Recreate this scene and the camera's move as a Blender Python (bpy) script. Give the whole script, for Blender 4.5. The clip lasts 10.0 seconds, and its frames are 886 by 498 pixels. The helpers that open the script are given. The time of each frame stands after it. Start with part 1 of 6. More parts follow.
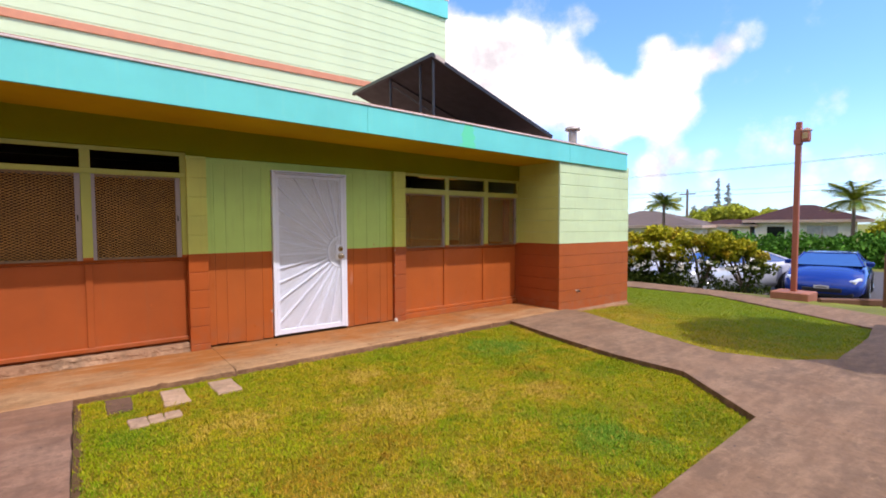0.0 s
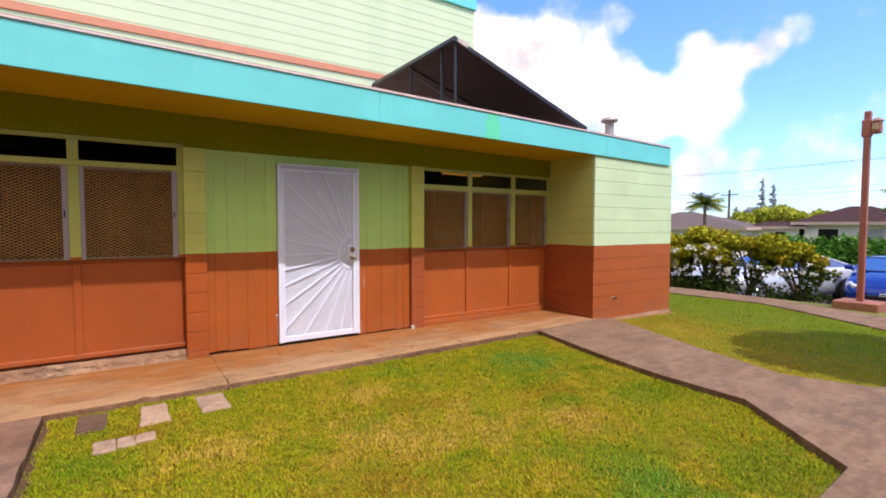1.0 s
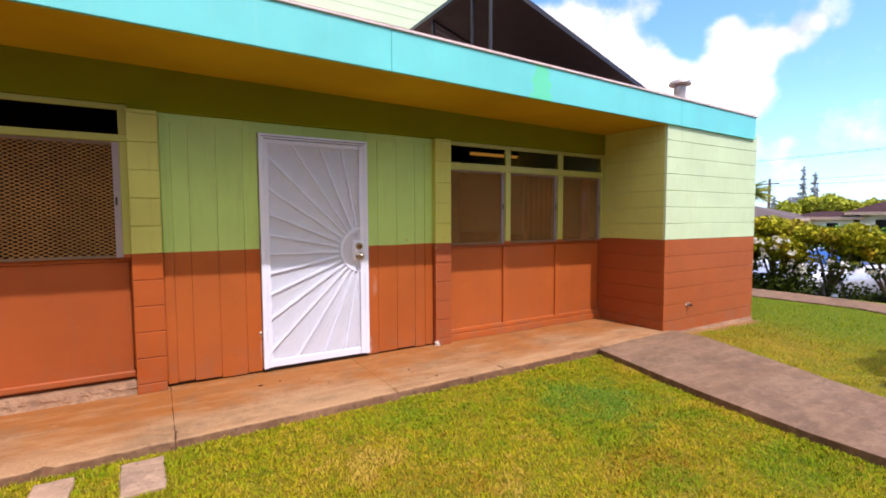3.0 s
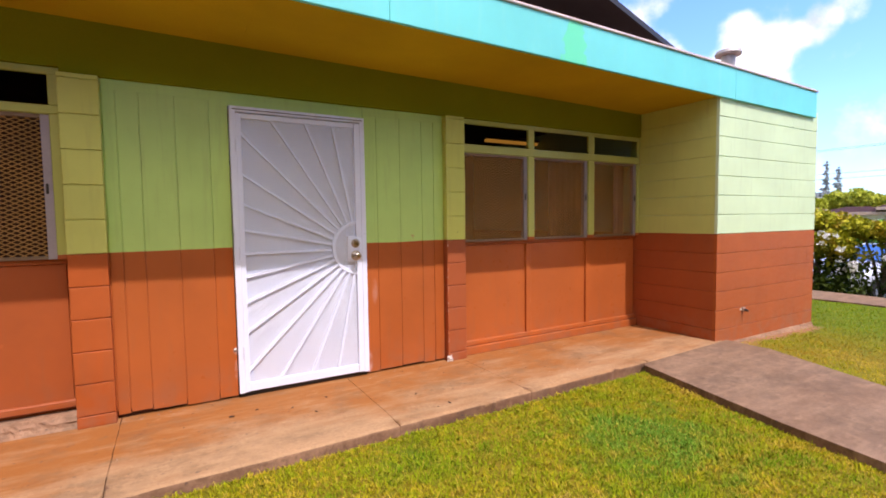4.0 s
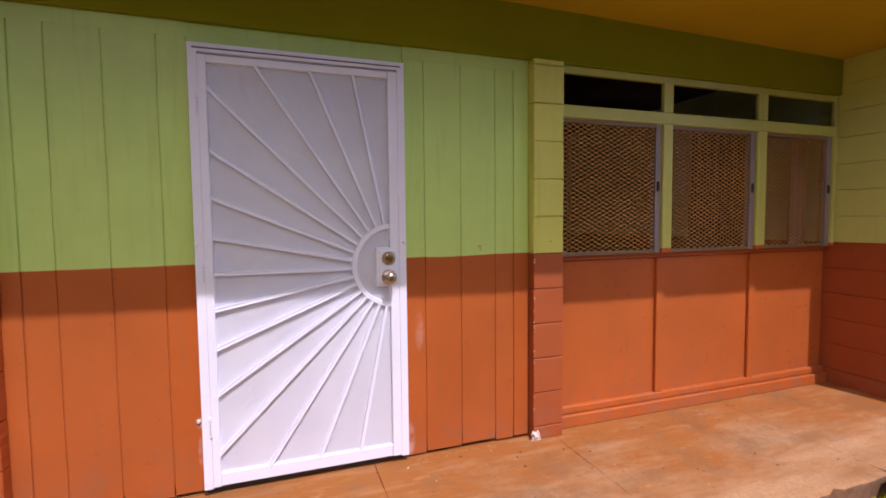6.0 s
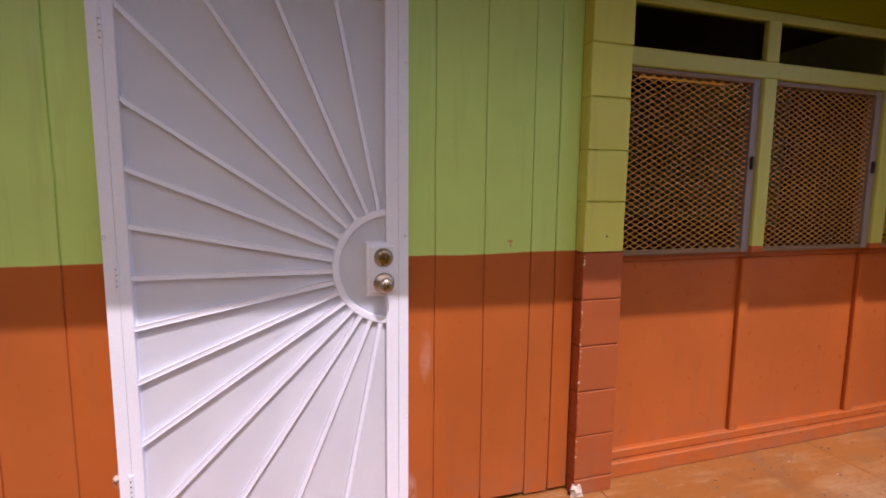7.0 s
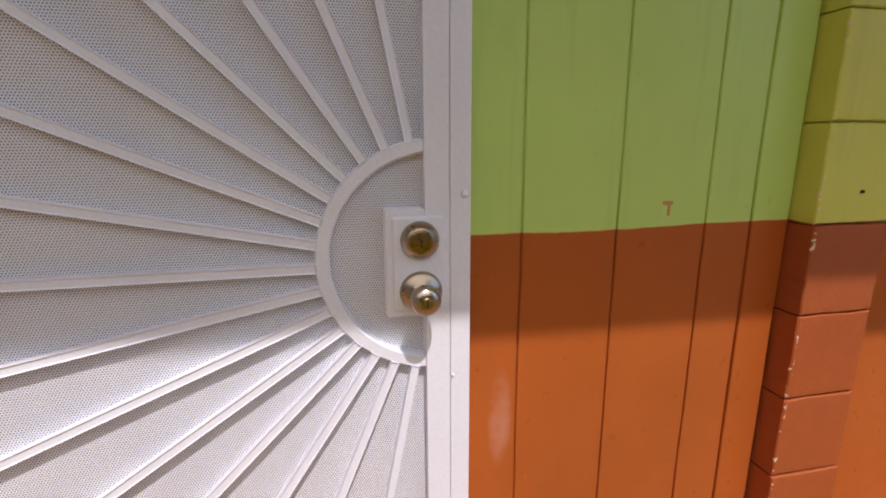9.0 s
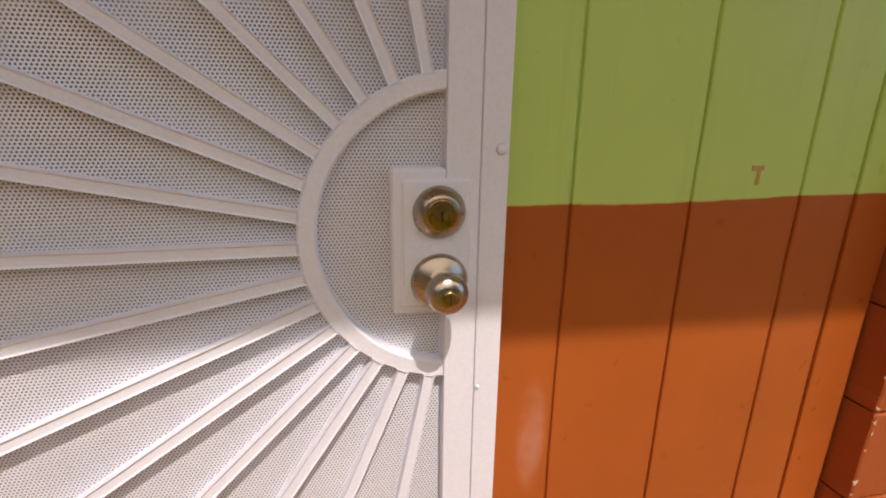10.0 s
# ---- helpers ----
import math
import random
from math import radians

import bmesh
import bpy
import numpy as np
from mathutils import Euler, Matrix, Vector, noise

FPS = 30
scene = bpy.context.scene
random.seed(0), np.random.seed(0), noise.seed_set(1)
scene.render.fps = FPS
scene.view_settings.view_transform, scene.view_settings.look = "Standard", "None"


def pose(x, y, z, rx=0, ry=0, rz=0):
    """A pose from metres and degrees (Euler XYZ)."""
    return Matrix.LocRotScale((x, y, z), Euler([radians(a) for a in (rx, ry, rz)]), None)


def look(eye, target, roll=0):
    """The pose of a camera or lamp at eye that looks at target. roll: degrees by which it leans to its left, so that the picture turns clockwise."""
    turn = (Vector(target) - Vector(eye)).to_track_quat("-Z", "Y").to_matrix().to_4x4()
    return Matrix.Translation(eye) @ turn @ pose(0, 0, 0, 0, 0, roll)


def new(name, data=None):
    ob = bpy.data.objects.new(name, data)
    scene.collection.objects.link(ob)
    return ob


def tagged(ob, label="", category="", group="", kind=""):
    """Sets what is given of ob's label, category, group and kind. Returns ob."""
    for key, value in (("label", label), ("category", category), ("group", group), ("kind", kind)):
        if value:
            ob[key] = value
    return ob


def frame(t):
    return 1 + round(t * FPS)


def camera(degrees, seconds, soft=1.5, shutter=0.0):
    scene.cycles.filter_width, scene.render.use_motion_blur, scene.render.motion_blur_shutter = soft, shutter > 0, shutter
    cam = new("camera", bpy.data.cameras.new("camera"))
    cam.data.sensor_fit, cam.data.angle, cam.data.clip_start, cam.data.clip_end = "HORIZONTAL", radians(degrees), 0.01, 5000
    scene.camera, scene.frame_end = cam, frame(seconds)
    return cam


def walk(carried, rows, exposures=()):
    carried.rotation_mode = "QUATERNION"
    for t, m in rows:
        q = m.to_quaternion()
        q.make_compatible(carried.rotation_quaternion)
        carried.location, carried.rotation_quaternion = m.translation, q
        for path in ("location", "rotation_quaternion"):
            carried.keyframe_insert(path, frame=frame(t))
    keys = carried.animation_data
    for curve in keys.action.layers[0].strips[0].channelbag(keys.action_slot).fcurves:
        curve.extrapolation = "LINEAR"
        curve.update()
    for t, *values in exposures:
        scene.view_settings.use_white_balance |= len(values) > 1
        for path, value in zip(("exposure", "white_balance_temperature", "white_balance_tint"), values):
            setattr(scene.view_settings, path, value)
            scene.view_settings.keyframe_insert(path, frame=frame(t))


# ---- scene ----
cam = camera(86.2, 10.0, soft=1.8)
PATH = [
    (0, (-0.188, -0.169, 1.367), (1.027, 1.416, 1.267), -0.2),
    (0.5, (-0.008, 0.062, 1.305), (1.174, 1.674, 1.229), -0.4),
    (1, (0.251, 0.213, 1.345), (1.362, 1.873, 1.249), 0.1),
    (1.5, (0.391, 0.489, 1.339), (1.485, 2.16, 1.234), 0.2),
    (2, (0.526, 0.801, 1.324), (1.613, 2.476, 1.215), -0.0),
    (2.5, (0.722, 1.067, 1.332), (1.774, 2.763, 1.208), -0.1),
    (4, (1.278, 2.022, 1.233), (2.268, 3.755, 1.112), -0.8),
    (4.5, (1.521, 2.311, 1.285), (2.427, 4.088, 1.134), -0.2),
    (5, (1.65, 2.658, 1.288), (2.517, 4.454, 1.141), -0.2),
    (5.5, (1.773, 2.986, 1.312), (2.583, 4.807, 1.151), -0.4),
    (6, (1.994, 3.235, 1.249), (2.651, 5.121, 1.13), -0.6),
    (6.2, (2.038, 3.363, 1.244), (2.675, 5.255, 1.119), -0.5),
    (7.3, (2.313, 4.036, 1.314), (2.83, 5.947, 1.034), 0.8),
    (7.5, (2.366, 4.125, 1.323), (2.829, 6.046, 1.016), 0.8),
    (8, (2.413, 4.364, 1.287), (2.809, 6.299, 0.969), 0.3),
    (8.5, (2.39, 4.587, 1.28), (2.796, 6.501, 0.868), -0.1),
    (9, (2.391, 4.757, 1.231), (2.783, 6.668, 0.791), -0.3),
    (9.5, (2.393, 4.883, 1.209), (2.792, 6.776, 0.701), 0.3),
    (10, (2.395, 4.972, 1.188), (2.794, 6.851, 0.631), 0.7),
]
# seconds, stops, kelvin, tint
EXPOSURES = [(0.0, 0.35, 6500, 23), (2.5, 0.45, 6480, 26), (4.0, 0.6, 6450, 28), (5.5, 0.49, 6400, 34), (6.5, 0.35, 6550, 36), (7.5, 0.21, 6800, 34), (8.0, 0.21, 6650, 26), (8.5, 0.22, 6700, 23), (9.2, 0.22, 7180, 22), (10.0, 0.21, 7800, 24)]
walk(cam, [(t, look(eye, target, roll)) for t, eye, target, roll in PATH], EXPOSURES)

# ---- world, sun, exposure ----
SUN_FROM = Vector((0.15, -1.0, 1.69)).normalized()  # towards the sun
SUN_EL = math.asin(SUN_FROM.z)
SUN_ROT = math.atan2(SUN_FROM.x, SUN_FROM.y)
world = bpy.data.worlds.new("sky")
scene.world = world
world.use_nodes = True


def compass(az, el):
    """A direction: az degrees from +y towards +x, el degrees up."""
    a, e = radians(az), radians(el)
    return (math.sin(a) * math.cos(e), math.cos(a) * math.cos(e), math.sin(e))


def build_sky():
    nt = world.node_tree
    nt.nodes.clear()
    n, l = nt.nodes.new, nt.links.new
    out, bg = n("ShaderNodeOutputWorld"), n("ShaderNodeBackground")
    sky = n("ShaderNodeTexSky")
    sky.sky_type, sky.sun_disc = "NISHITA", False
    sky.sun_elevation, sky.sun_rotation = SUN_EL, SUN_ROT
    sky.air_density, sky.dust_density, sky.ozone_density = 1.0, 0.6, 2.5
    tc = n("ShaderNodeTexCoord")
    wob = n("ShaderNodeTexNoise")
    wob.inputs["Scale"].default_value, wob.inputs["Detail"].default_value, wob.inputs["Roughness"].default_value = 11.0, 9.0, 0.6
    l(tc.outputs["Generated"], wob.inputs["Vector"])
    total = None
    # azimuth, elevation, width in degrees, weight of each cloud bank
    for az, el, wide, weight in CLOUDS:
        dot = n("ShaderNodeVectorMath")
        dot.operation = "DOT_PRODUCT"
        l(tc.outputs["Generated"], dot.inputs[0])
        dot.inputs[1].default_value = compass(az, el)
        mr = n("ShaderNodeMapRange")
        mr.interpolation_type = "SMOOTHSTEP"
        mr.inputs["From Min"].default_value = math.cos(radians(wide))
        mr.inputs["From Max"].default_value = 1.0
        mr.inputs["To Max"].default_value = weight
        l(dot.outputs["Value"], mr.inputs["Value"])
        if total is None:
            total = mr.outputs["Result"]
        else:
            add = n("ShaderNodeMath")
            add.operation = "ADD"
            l(total, add.inputs[0])
            l(mr.outputs["Result"], add.inputs[1])
            total = add.outputs[0]
    amp = n("ShaderNodeMath")
    amp.operation = "MULTIPLY_ADD"
    amp.inputs[1].default_value, amp.inputs[2].default_value = 1.7, -0.85
    l(wob.outputs["Fac"], amp.inputs[0])
    tot = n("ShaderNodeMath")
    tot.operation = "ADD"
    l(total, tot.inputs[0])
    l(amp.outputs[0], tot.inputs[1])
    mask = n("ShaderNodeMapRange")
    mask.interpolation_type = "SMOOTHSTEP"
    mask.inputs["From Min"].default_value, mask.inputs["From Max"].default_value = 0.16, 1.05
    l(tot.outputs[0], mask.inputs["Value"])
    # haze low over the horizon
    sep = n("ShaderNodeSeparateXYZ")
    l(tc.outputs["Generated"], sep.inputs[0])
    haze = n("ShaderNodeMapRange")
    haze.inputs["From Min"].default_value, haze.inputs["From Max"].default_value = 0.0, 0.22
    haze.inputs["To Min"].default_value, haze.inputs["To Max"].default_value = 0.11, 0.0
    l(sep.outputs["Z"], haze.inputs["Value"])
    top = n("ShaderNodeMath")
    top.operation = "MAXIMUM"
    l(mask.outputs["Result"], top.inputs[0])
    l(haze.outputs["Result"], top.inputs[1])
    tint = n("ShaderNodeMix")
    tint.data_type, tint.blend_type = "RGBA", "MULTIPLY"
    tint.inputs["Factor"].default_value = 1.0
    tint.inputs["B"].default_value = (0.87, 1.30, 1.76, 1)
    l(sky.outputs["Color"], tint.inputs["A"])
    mix = n("ShaderNodeMix")
    mix.data_type = "RGBA"
    l(top.outputs[0], mix.inputs["Factor"])
    l(tint.outputs["Result"], mix.inputs["A"])
    hollow = n("ShaderNodeTexNoise")
    hollow.inputs["Scale"].default_value, hollow.inputs["Detail"].default_value, hollow.inputs["Roughness"].default_value = 7.0, 6.0, 0.6
    l(tc.outputs["Generated"], hollow.inputs["Vector"])
    depth = n("ShaderNodeMapRange")
    depth.inputs["From Min"].default_value, depth.inputs["From Max"].default_value = 0.42, 0.66
    l(hollow.outputs["Fac"], depth.inputs["Value"])
    puff = n("ShaderNodeMix")
    puff.data_type = "RGBA"
    puff.inputs["A"].default_value = (CLOUD_LEVEL, CLOUD_LEVEL * 0.975, CLOUD_LEVEL * 0.89, 1)
    puff.inputs["B"].default_value = (CLOUD_LEVEL * 0.535, CLOUD_LEVEL * 0.52, CLOUD_LEVEL * 0.515, 1)
    l(depth.outputs["Result"], puff.inputs["Factor"])
    l(puff.outputs["Result"], mix.inputs["B"])
    l(mix.outputs["Result"], bg.inputs["Color"])
    bg.inputs["Strength"].default_value = SKY_STRENGTH
    l(bg.outputs["Background"], out.inputs["Surface"])


SKY_STRENGTH, CLOUD_LEVEL = 0.15, 8.6
# the large bank, thin low wisps, and unseen banks placed to fill the wall's shade
CLOUD_BANK = [(37, 19, 7, 1.0), (43, 18.5, 6.5, 1.0), (48, 17.5, 6, 1.0), (53, 15, 5.5, 1.0), (58, 13, 4.6, 1.0), (62.5, 12.3, 4.4, 1.0), (55, 9, 4.2, 0.6), (45, 12, 7, 0.9),
              (61.5, 17.4, 2.8, 0.70), (64.8, 16.2, 2.7, 0.70), (67.6, 17.0, 2.2, 0.62), (70.0, 18.3, 2.0, 0.50), (48, 23, 3.2, 0.42), (52.5, 21.8, 3.0, 0.42)]
CLOUD_WISPS = [(62, 6.8, 3.6, 0.44), (65.2, 7.3, 2.8, 0.41), (60, 4, 4.5, 0.35), (71, 9.0, 3.2, 0.24), (73.6, 8.2, 2.8, 0.19), (76.8, 10.5, 2.6, 0.11), (68, 5.4, 3.4, 0.3), (73.5, 5, 3.4, 0.24), (79.6, 6.3, 2.8, 0.24), (66, 3, 4, 0.39), (78, 3, 5, 0.33)]
CLOUD_FILL = [(-60, 35, 30, 1.0), (115, 34, 24, 1.0), (145, 42, 27, 1.4), (175, 38, 28, 1.6), (205, 38, 28, 1.6), (238, 40, 28, 1.4), (275, 44, 32, 1.0), (185, 70, 30, 1.1), (10, 62, 26, 0.8)]
CLOUDS = CLOUD_BANK + CLOUD_WISPS + CLOUD_FILL
build_sky()
sun = new("sun", bpy.data.lights.new("sun", "SUN"))
sun.data.energy, sun.data.angle, sun.data.color = 2.85, radians(0.65), (1.0, 0.98, 0.95)
sun.matrix_world = look(SUN_FROM * 50, (0, 0, 0))

# ---- materials ----
PAINT_LINE = 1.062  # height of the two-tone paint line


class Nodes:
    """A short way to write a node material."""

    def __init__(self, name, rough=0.6, metal=0.0, spec=0.5):
        self.mat = bpy.data.materials.new(name)
        self.mat.use_nodes = True
        self.nt = self.mat.node_tree
        self.bsdf = self.nt.nodes["Principled BSDF"]
        self.bsdf.inputs["Roughness"].default_value = rough
        self.bsdf.inputs["Metallic"].default_value = metal
        self.bsdf.inputs["Specular IOR Level"].default_value = spec
        self.co = self.nt.nodes.new("ShaderNodeTexCoord").outputs["Object"]

    def link(self, a, b):
        self.nt.links.new(a, b)

    def noise(self, scale, detail=4.0, rough=0.55, stretch=None, world=False):
        t = self.nt.nodes.new("ShaderNodeTexNoise")
        t.inputs["Scale"].default_value, t.inputs["Detail"].default_value, t.inputs["Roughness"].default_value = scale, detail, rough
        co = self.position() if world else self.co
        if stretch:
            m = self.nt.nodes.new("ShaderNodeMapping")
            m.inputs["Scale"].default_value = stretch
            self.link(co, m.inputs["Vector"])
            co = m.outputs["Vector"]
        self.link(co, t.inputs["Vector"])
        return t.outputs["Fac"]

    def position(self):
        return self.nt.nodes.new("ShaderNodeNewGeometry").outputs["Position"]

    def spots(self, places):
        """1 within soft ragged places (x, y, radius) of the plan, 0 outside."""
        total = None
        for x, y, r in places:
            d = self.nt.nodes.new("ShaderNodeVectorMath")
            d.operation = "DISTANCE"
            self.link(self.position(), d.inputs[0])
            d.inputs[1].default_value = (x, y, -0.04)
            wob = self.ramp(self.noise(4.5, 5.0, 0.7, world=True), 0.25, 0.75, -0.85 * r, 0.85 * r)
            f = self.ramp(self.math("ADD", d.outputs["Value"], wob), r * 0.25, r * 1.05, 1.0, 0.0)
            total = f if total is None else self.math("MAXIMUM", total, f)
        return total

    def axis(self, which):
        s = self.nt.nodes.new("ShaderNodeSeparateXYZ")
        self.link(self.position(), s.inputs[0])
        return s.outputs[which]

    def ramp(self, value, lo, hi, a=0.0, b=1.0):
        m = self.nt.nodes.new("ShaderNodeMapRange")
        m.inputs["From Min"].default_value, m.inputs["From Max"].default_value = lo, hi
        m.inputs["To Min"].default_value, m.inputs["To Max"].default_value = a, b
        self.link(value, m.inputs["Value"])
        return m.outputs["Result"]

    def math(self, op, a, b):
        m = self.nt.nodes.new("ShaderNodeMath")
        m.operation = op
        for v, sock in ((a, m.inputs[0]), (b, m.inputs[1])):
            if isinstance(v, (int, float)):
                sock.default_value = v
            else:
                self.link(v, sock)
        return m.outputs[0]

    def mix(self, fac, a, b, blend="MIX"):
        m = self.nt.nodes.new("ShaderNodeMix")
        m.data_type, m.blend_type = "RGBA", blend
        for v, key in ((fac, "Factor"), (a, "A"), (b, "B")):
            sock = m.inputs[key]
            if isinstance(v, (int, float)):
                sock.default_value = v
            elif isinstance(v, tuple):
                sock.default_value = (*v, 1)
            else:
                self.link(v, sock)
        return m.outputs["Result"]

    def random(self):
        return self.nt.nodes.new("ShaderNodeObjectInfo").outputs["Random"]

    def island(self):
        return self.nt.nodes.new("ShaderNodeNewGeometry").outputs["Random Per Island"]

    def color(self, c):
        if isinstance(c, tuple):
            self.bsdf.inputs["Base Color"].default_value = (*c, 1)
        else:
            self.link(c, self.bsdf.inputs["Base Color"])
        return self

    def rough(self, value):
        self.link(value, self.bsdf.inputs["Roughness"])
        return self

    def bump(self, height, strength=0.3, distance=0.002):
        b = self.nt.nodes.new("ShaderNodeBump")
        b.inputs["Strength"].default_value, b.inputs["Distance"].default_value = strength, distance
        self.link(height, b.inputs["Height"])
        self.link(b.outputs["Normal"], self.bsdf.inputs["Normal"])
        return self


def dim(c, k):
    return tuple(min(1.0, v * k) for v in c)


def plain(name, c, rough=0.6, metal=0.0, var=0.12, scale=6.0, fine=90.0, bump=0.25, dist=0.0015, spec=0.5):
    """A surface with soft mottling, fine grain and a little relief."""
    m = Nodes(name, rough, metal, spec)
    big = m.ramp(m.noise(scale), 0.3, 0.7)
    small = m.noise(fine, 3.0)
    col = m.mix(big, dim(c, 1 - var), dim(c, 1 + var))
    col = m.mix(m.ramp(small, 0.35, 0.75, 0.0, 0.25), col, dim(c, 0.75))
    m.color(col).bump(small, bump, dist)
    m.rough(m.ramp(big, 0, 1, max(0.02, rough - 0.07), min(1.0, rough + 0.07)))
    return m.mat


def two_tone(name, upper, lower, grain=None, rough=0.5, bump_scale=60.0, bump=0.3, dist=0.002, uneven=0.06, chipped=()):
    """Wall paint: the upper colour over the lower one, with a hand-painted line, faint dirt and chalking."""
    m = Nodes(name, rough, spec=0.28)
    z = m.axis("Z")
    wob = m.ramp(m.noise(2.2, 3.0, world=True), 0.3, 0.7, -0.004, 0.004)
    wob = m.math("ADD", wob, m.ramp(m.noise(40.0, 2.0, world=True), 0.3, 0.7, -0.0006, 0.0006))
    zz = m.math("ADD", z, wob)
    side = m.ramp(zz, PAINT_LINE - 0.0008, PAINT_LINE + 0.0008)
    mott = m.ramp(m.noise(1.7, 5.0, world=True), 0.3, 0.7)
    up = m.mix(mott, dim(upper, 0.9), dim(upper, 1.06))
    low = m.mix(mott, dim(lower, 0.86), dim(lower, 1.1))
    # red soil splashed up from the ground, in blotches
    splash = m.math("MULTIPLY", m.ramp(z, 0.0, 0.3, 1.0, 0.0), m.ramp(m.noise(9.0, 5.0, world=True), 0.42, 0.62))
    low = m.mix(m.math("MULTIPLY", splash, 0.5), low, (0.30, 0.13, 0.07))
    # a broad pale glint painted on beside the door, and white overspray by the jambs
    patchy = m.noise(14.0, 4.0, world=True)
    for px, pz, wide, high, most in ((2.682, 0.67, 0.028, 0.12, 0.22), (2.62, 0.10, 0.035, 0.10, 0.75), (1.635, 0.335, 0.022, 0.03, 1.0), (1.632, 0.20, 0.014, 0.08, 0.5)):
        dx = m.math("MULTIPLY", m.math("ADD", m.axis("X"), -px), 1 / wide)
        dz = m.math("MULTIPLY", m.math("ADD", z, -pz), 1 / high)
        glint_spray = m.ramp(m.math("ADD", m.math("MULTIPLY", dx, dx), m.math("MULTIPLY", dz, dz)), 0.2, 1.0, 1.0, 0.0)
        low = m.mix(m.math("MULTIPLY", glint_spray, m.ramp(patchy, 0.35, 0.65, 0.0, most)), low, (0.72, 0.52, 0.46))
    # scuffs and chips
    scuff = m.ramp(m.noise(14.0, 6.0, 0.7, world=True), 0.68, 0.74, 0.0, 0.35)
    low = m.mix(scuff, low, dim(lower, 1.55))
    col = m.mix(side, low, up)
    # a thin pale tan line along the paint edge, broken in places
    tan_line = m.math("MULTIPLY", m.ramp(zz, PAINT_LINE - 0.0022, PAINT_LINE - 0.0006), m.ramp(zz, PAINT_LINE + 0.0006, PAINT_LINE + 0.0020, 1.0, 0.0))
    col = m.mix(m.math("MULTIPLY", tan_line, m.ramp(m.noise(9.0, 3.0, world=True), 0.35, 0.6, 0.25, 0.8)), col, (0.62, 0.46, 0.16))
    for corner in chipped:
        near = m.ramp(m.math("ABSOLUTE", m.math("ADD", m.axis("X"), -corner), 0.0), 0.003, 0.0075, 1.0, 0.0)
        near = m.math("MULTIPLY", near, m.ramp(m.axis("Y"), 5.5435, 5.548, 1.0, 0.0))
        col = m.mix(m.math("MULTIPLY", near, m.ramp(m.noise(55.0, 3.0, world=True), 0.61, 0.64)), col, (0.78, 0.62, 0.50))
    col = m.mix(m.ramp(m.random(), 0, 1, 0.0, uneven), col, (0.2, 0.16, 0.1))
    streak = m.ramp(m.noise(3.0, 4.0, 0.6, (6.0, 6.0, 0.5), world=True), 0.55, 0.75, 0.0, 0.14)
    col = m.mix(streak, col, (0.16, 0.12, 0.07))
    g = m.noise(bump_scale, 4.0, 0.6, grain)
    m.color(col).bump(g, bump, dist)
    m.rough(m.ramp(m.noise(25.0), 0.3, 0.7, rough - 0.1, rough + 0.1))
    return m.mat


GREEN, BROWN = (0.50, 0.72, 0.20), (0.44, 0.108, 0.022)
CREAM, BLOCK_BROWN = (0.60, 0.76, 0.47), (0.41, 0.098, 0.019)
M_BOARD = two_tone("painted_wood_boards", GREEN, BROWN, (1.0, 1.0, 0.06), 0.36, 120.0, 0.25, 0.001)
M_PANEL = two_tone("painted_panel_boards", GREEN, (0.38, 0.086, 0.018), (1.0, 1.0, 0.06), 0.5, 120.0, 0.25, 0.001)
M_BLOCK = two_tone("painted_concrete_block", CREAM, BLOCK_BROWN, None, 0.6, 170.0, 0.45, 0.002, 0.02)
# pilaster cream yellowed: warm bounce in the shade is put into the colour
M_PILASTER = two_tone("warm_shade_pilaster_block", (0.60, 0.63, 0.15), (0.42, 0.088, 0.012), None, 0.6, 170.0, 0.45, 0.002)
# shaded copy of the block paint: darker and yellower for the side out of sun
M_STORE_SIDE = two_tone("shaded_store_side_block", (0.56, 0.62, 0.17), (0.36, 0.080, 0.018), None, 0.6, 170.0, 0.45, 0.002, 0.02)
M_PILASTER_MAROON = two_tone("maroon_pilaster_block", (0.60, 0.63, 0.13), (0.37, 0.088, 0.024), None, 0.55, 170.0, 0.45, 0.002, chipped=(3.333,))
M_TRIM = two_tone("painted_window_trim", (0.48, 0.51, 0.12), BROWN, (1, 1, 0.1), 0.45, 100.0, 0.2, 0.001)
# board green darkened to olive: the eaves' shade is put into the colour
M_HEADER = plain("shaded_header_board", (0.235, 0.25, 0.007), 0.7, var=0.1, scale=1.5, spec=0.02)
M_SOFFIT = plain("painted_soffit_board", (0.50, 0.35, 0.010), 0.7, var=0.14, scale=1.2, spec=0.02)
# dark, so the added unseen walls throw little light back
M_COURT = plain("dark_blocker_wall_brown", (0.20, 0.15, 0.09), 0.8, scale=1.0)


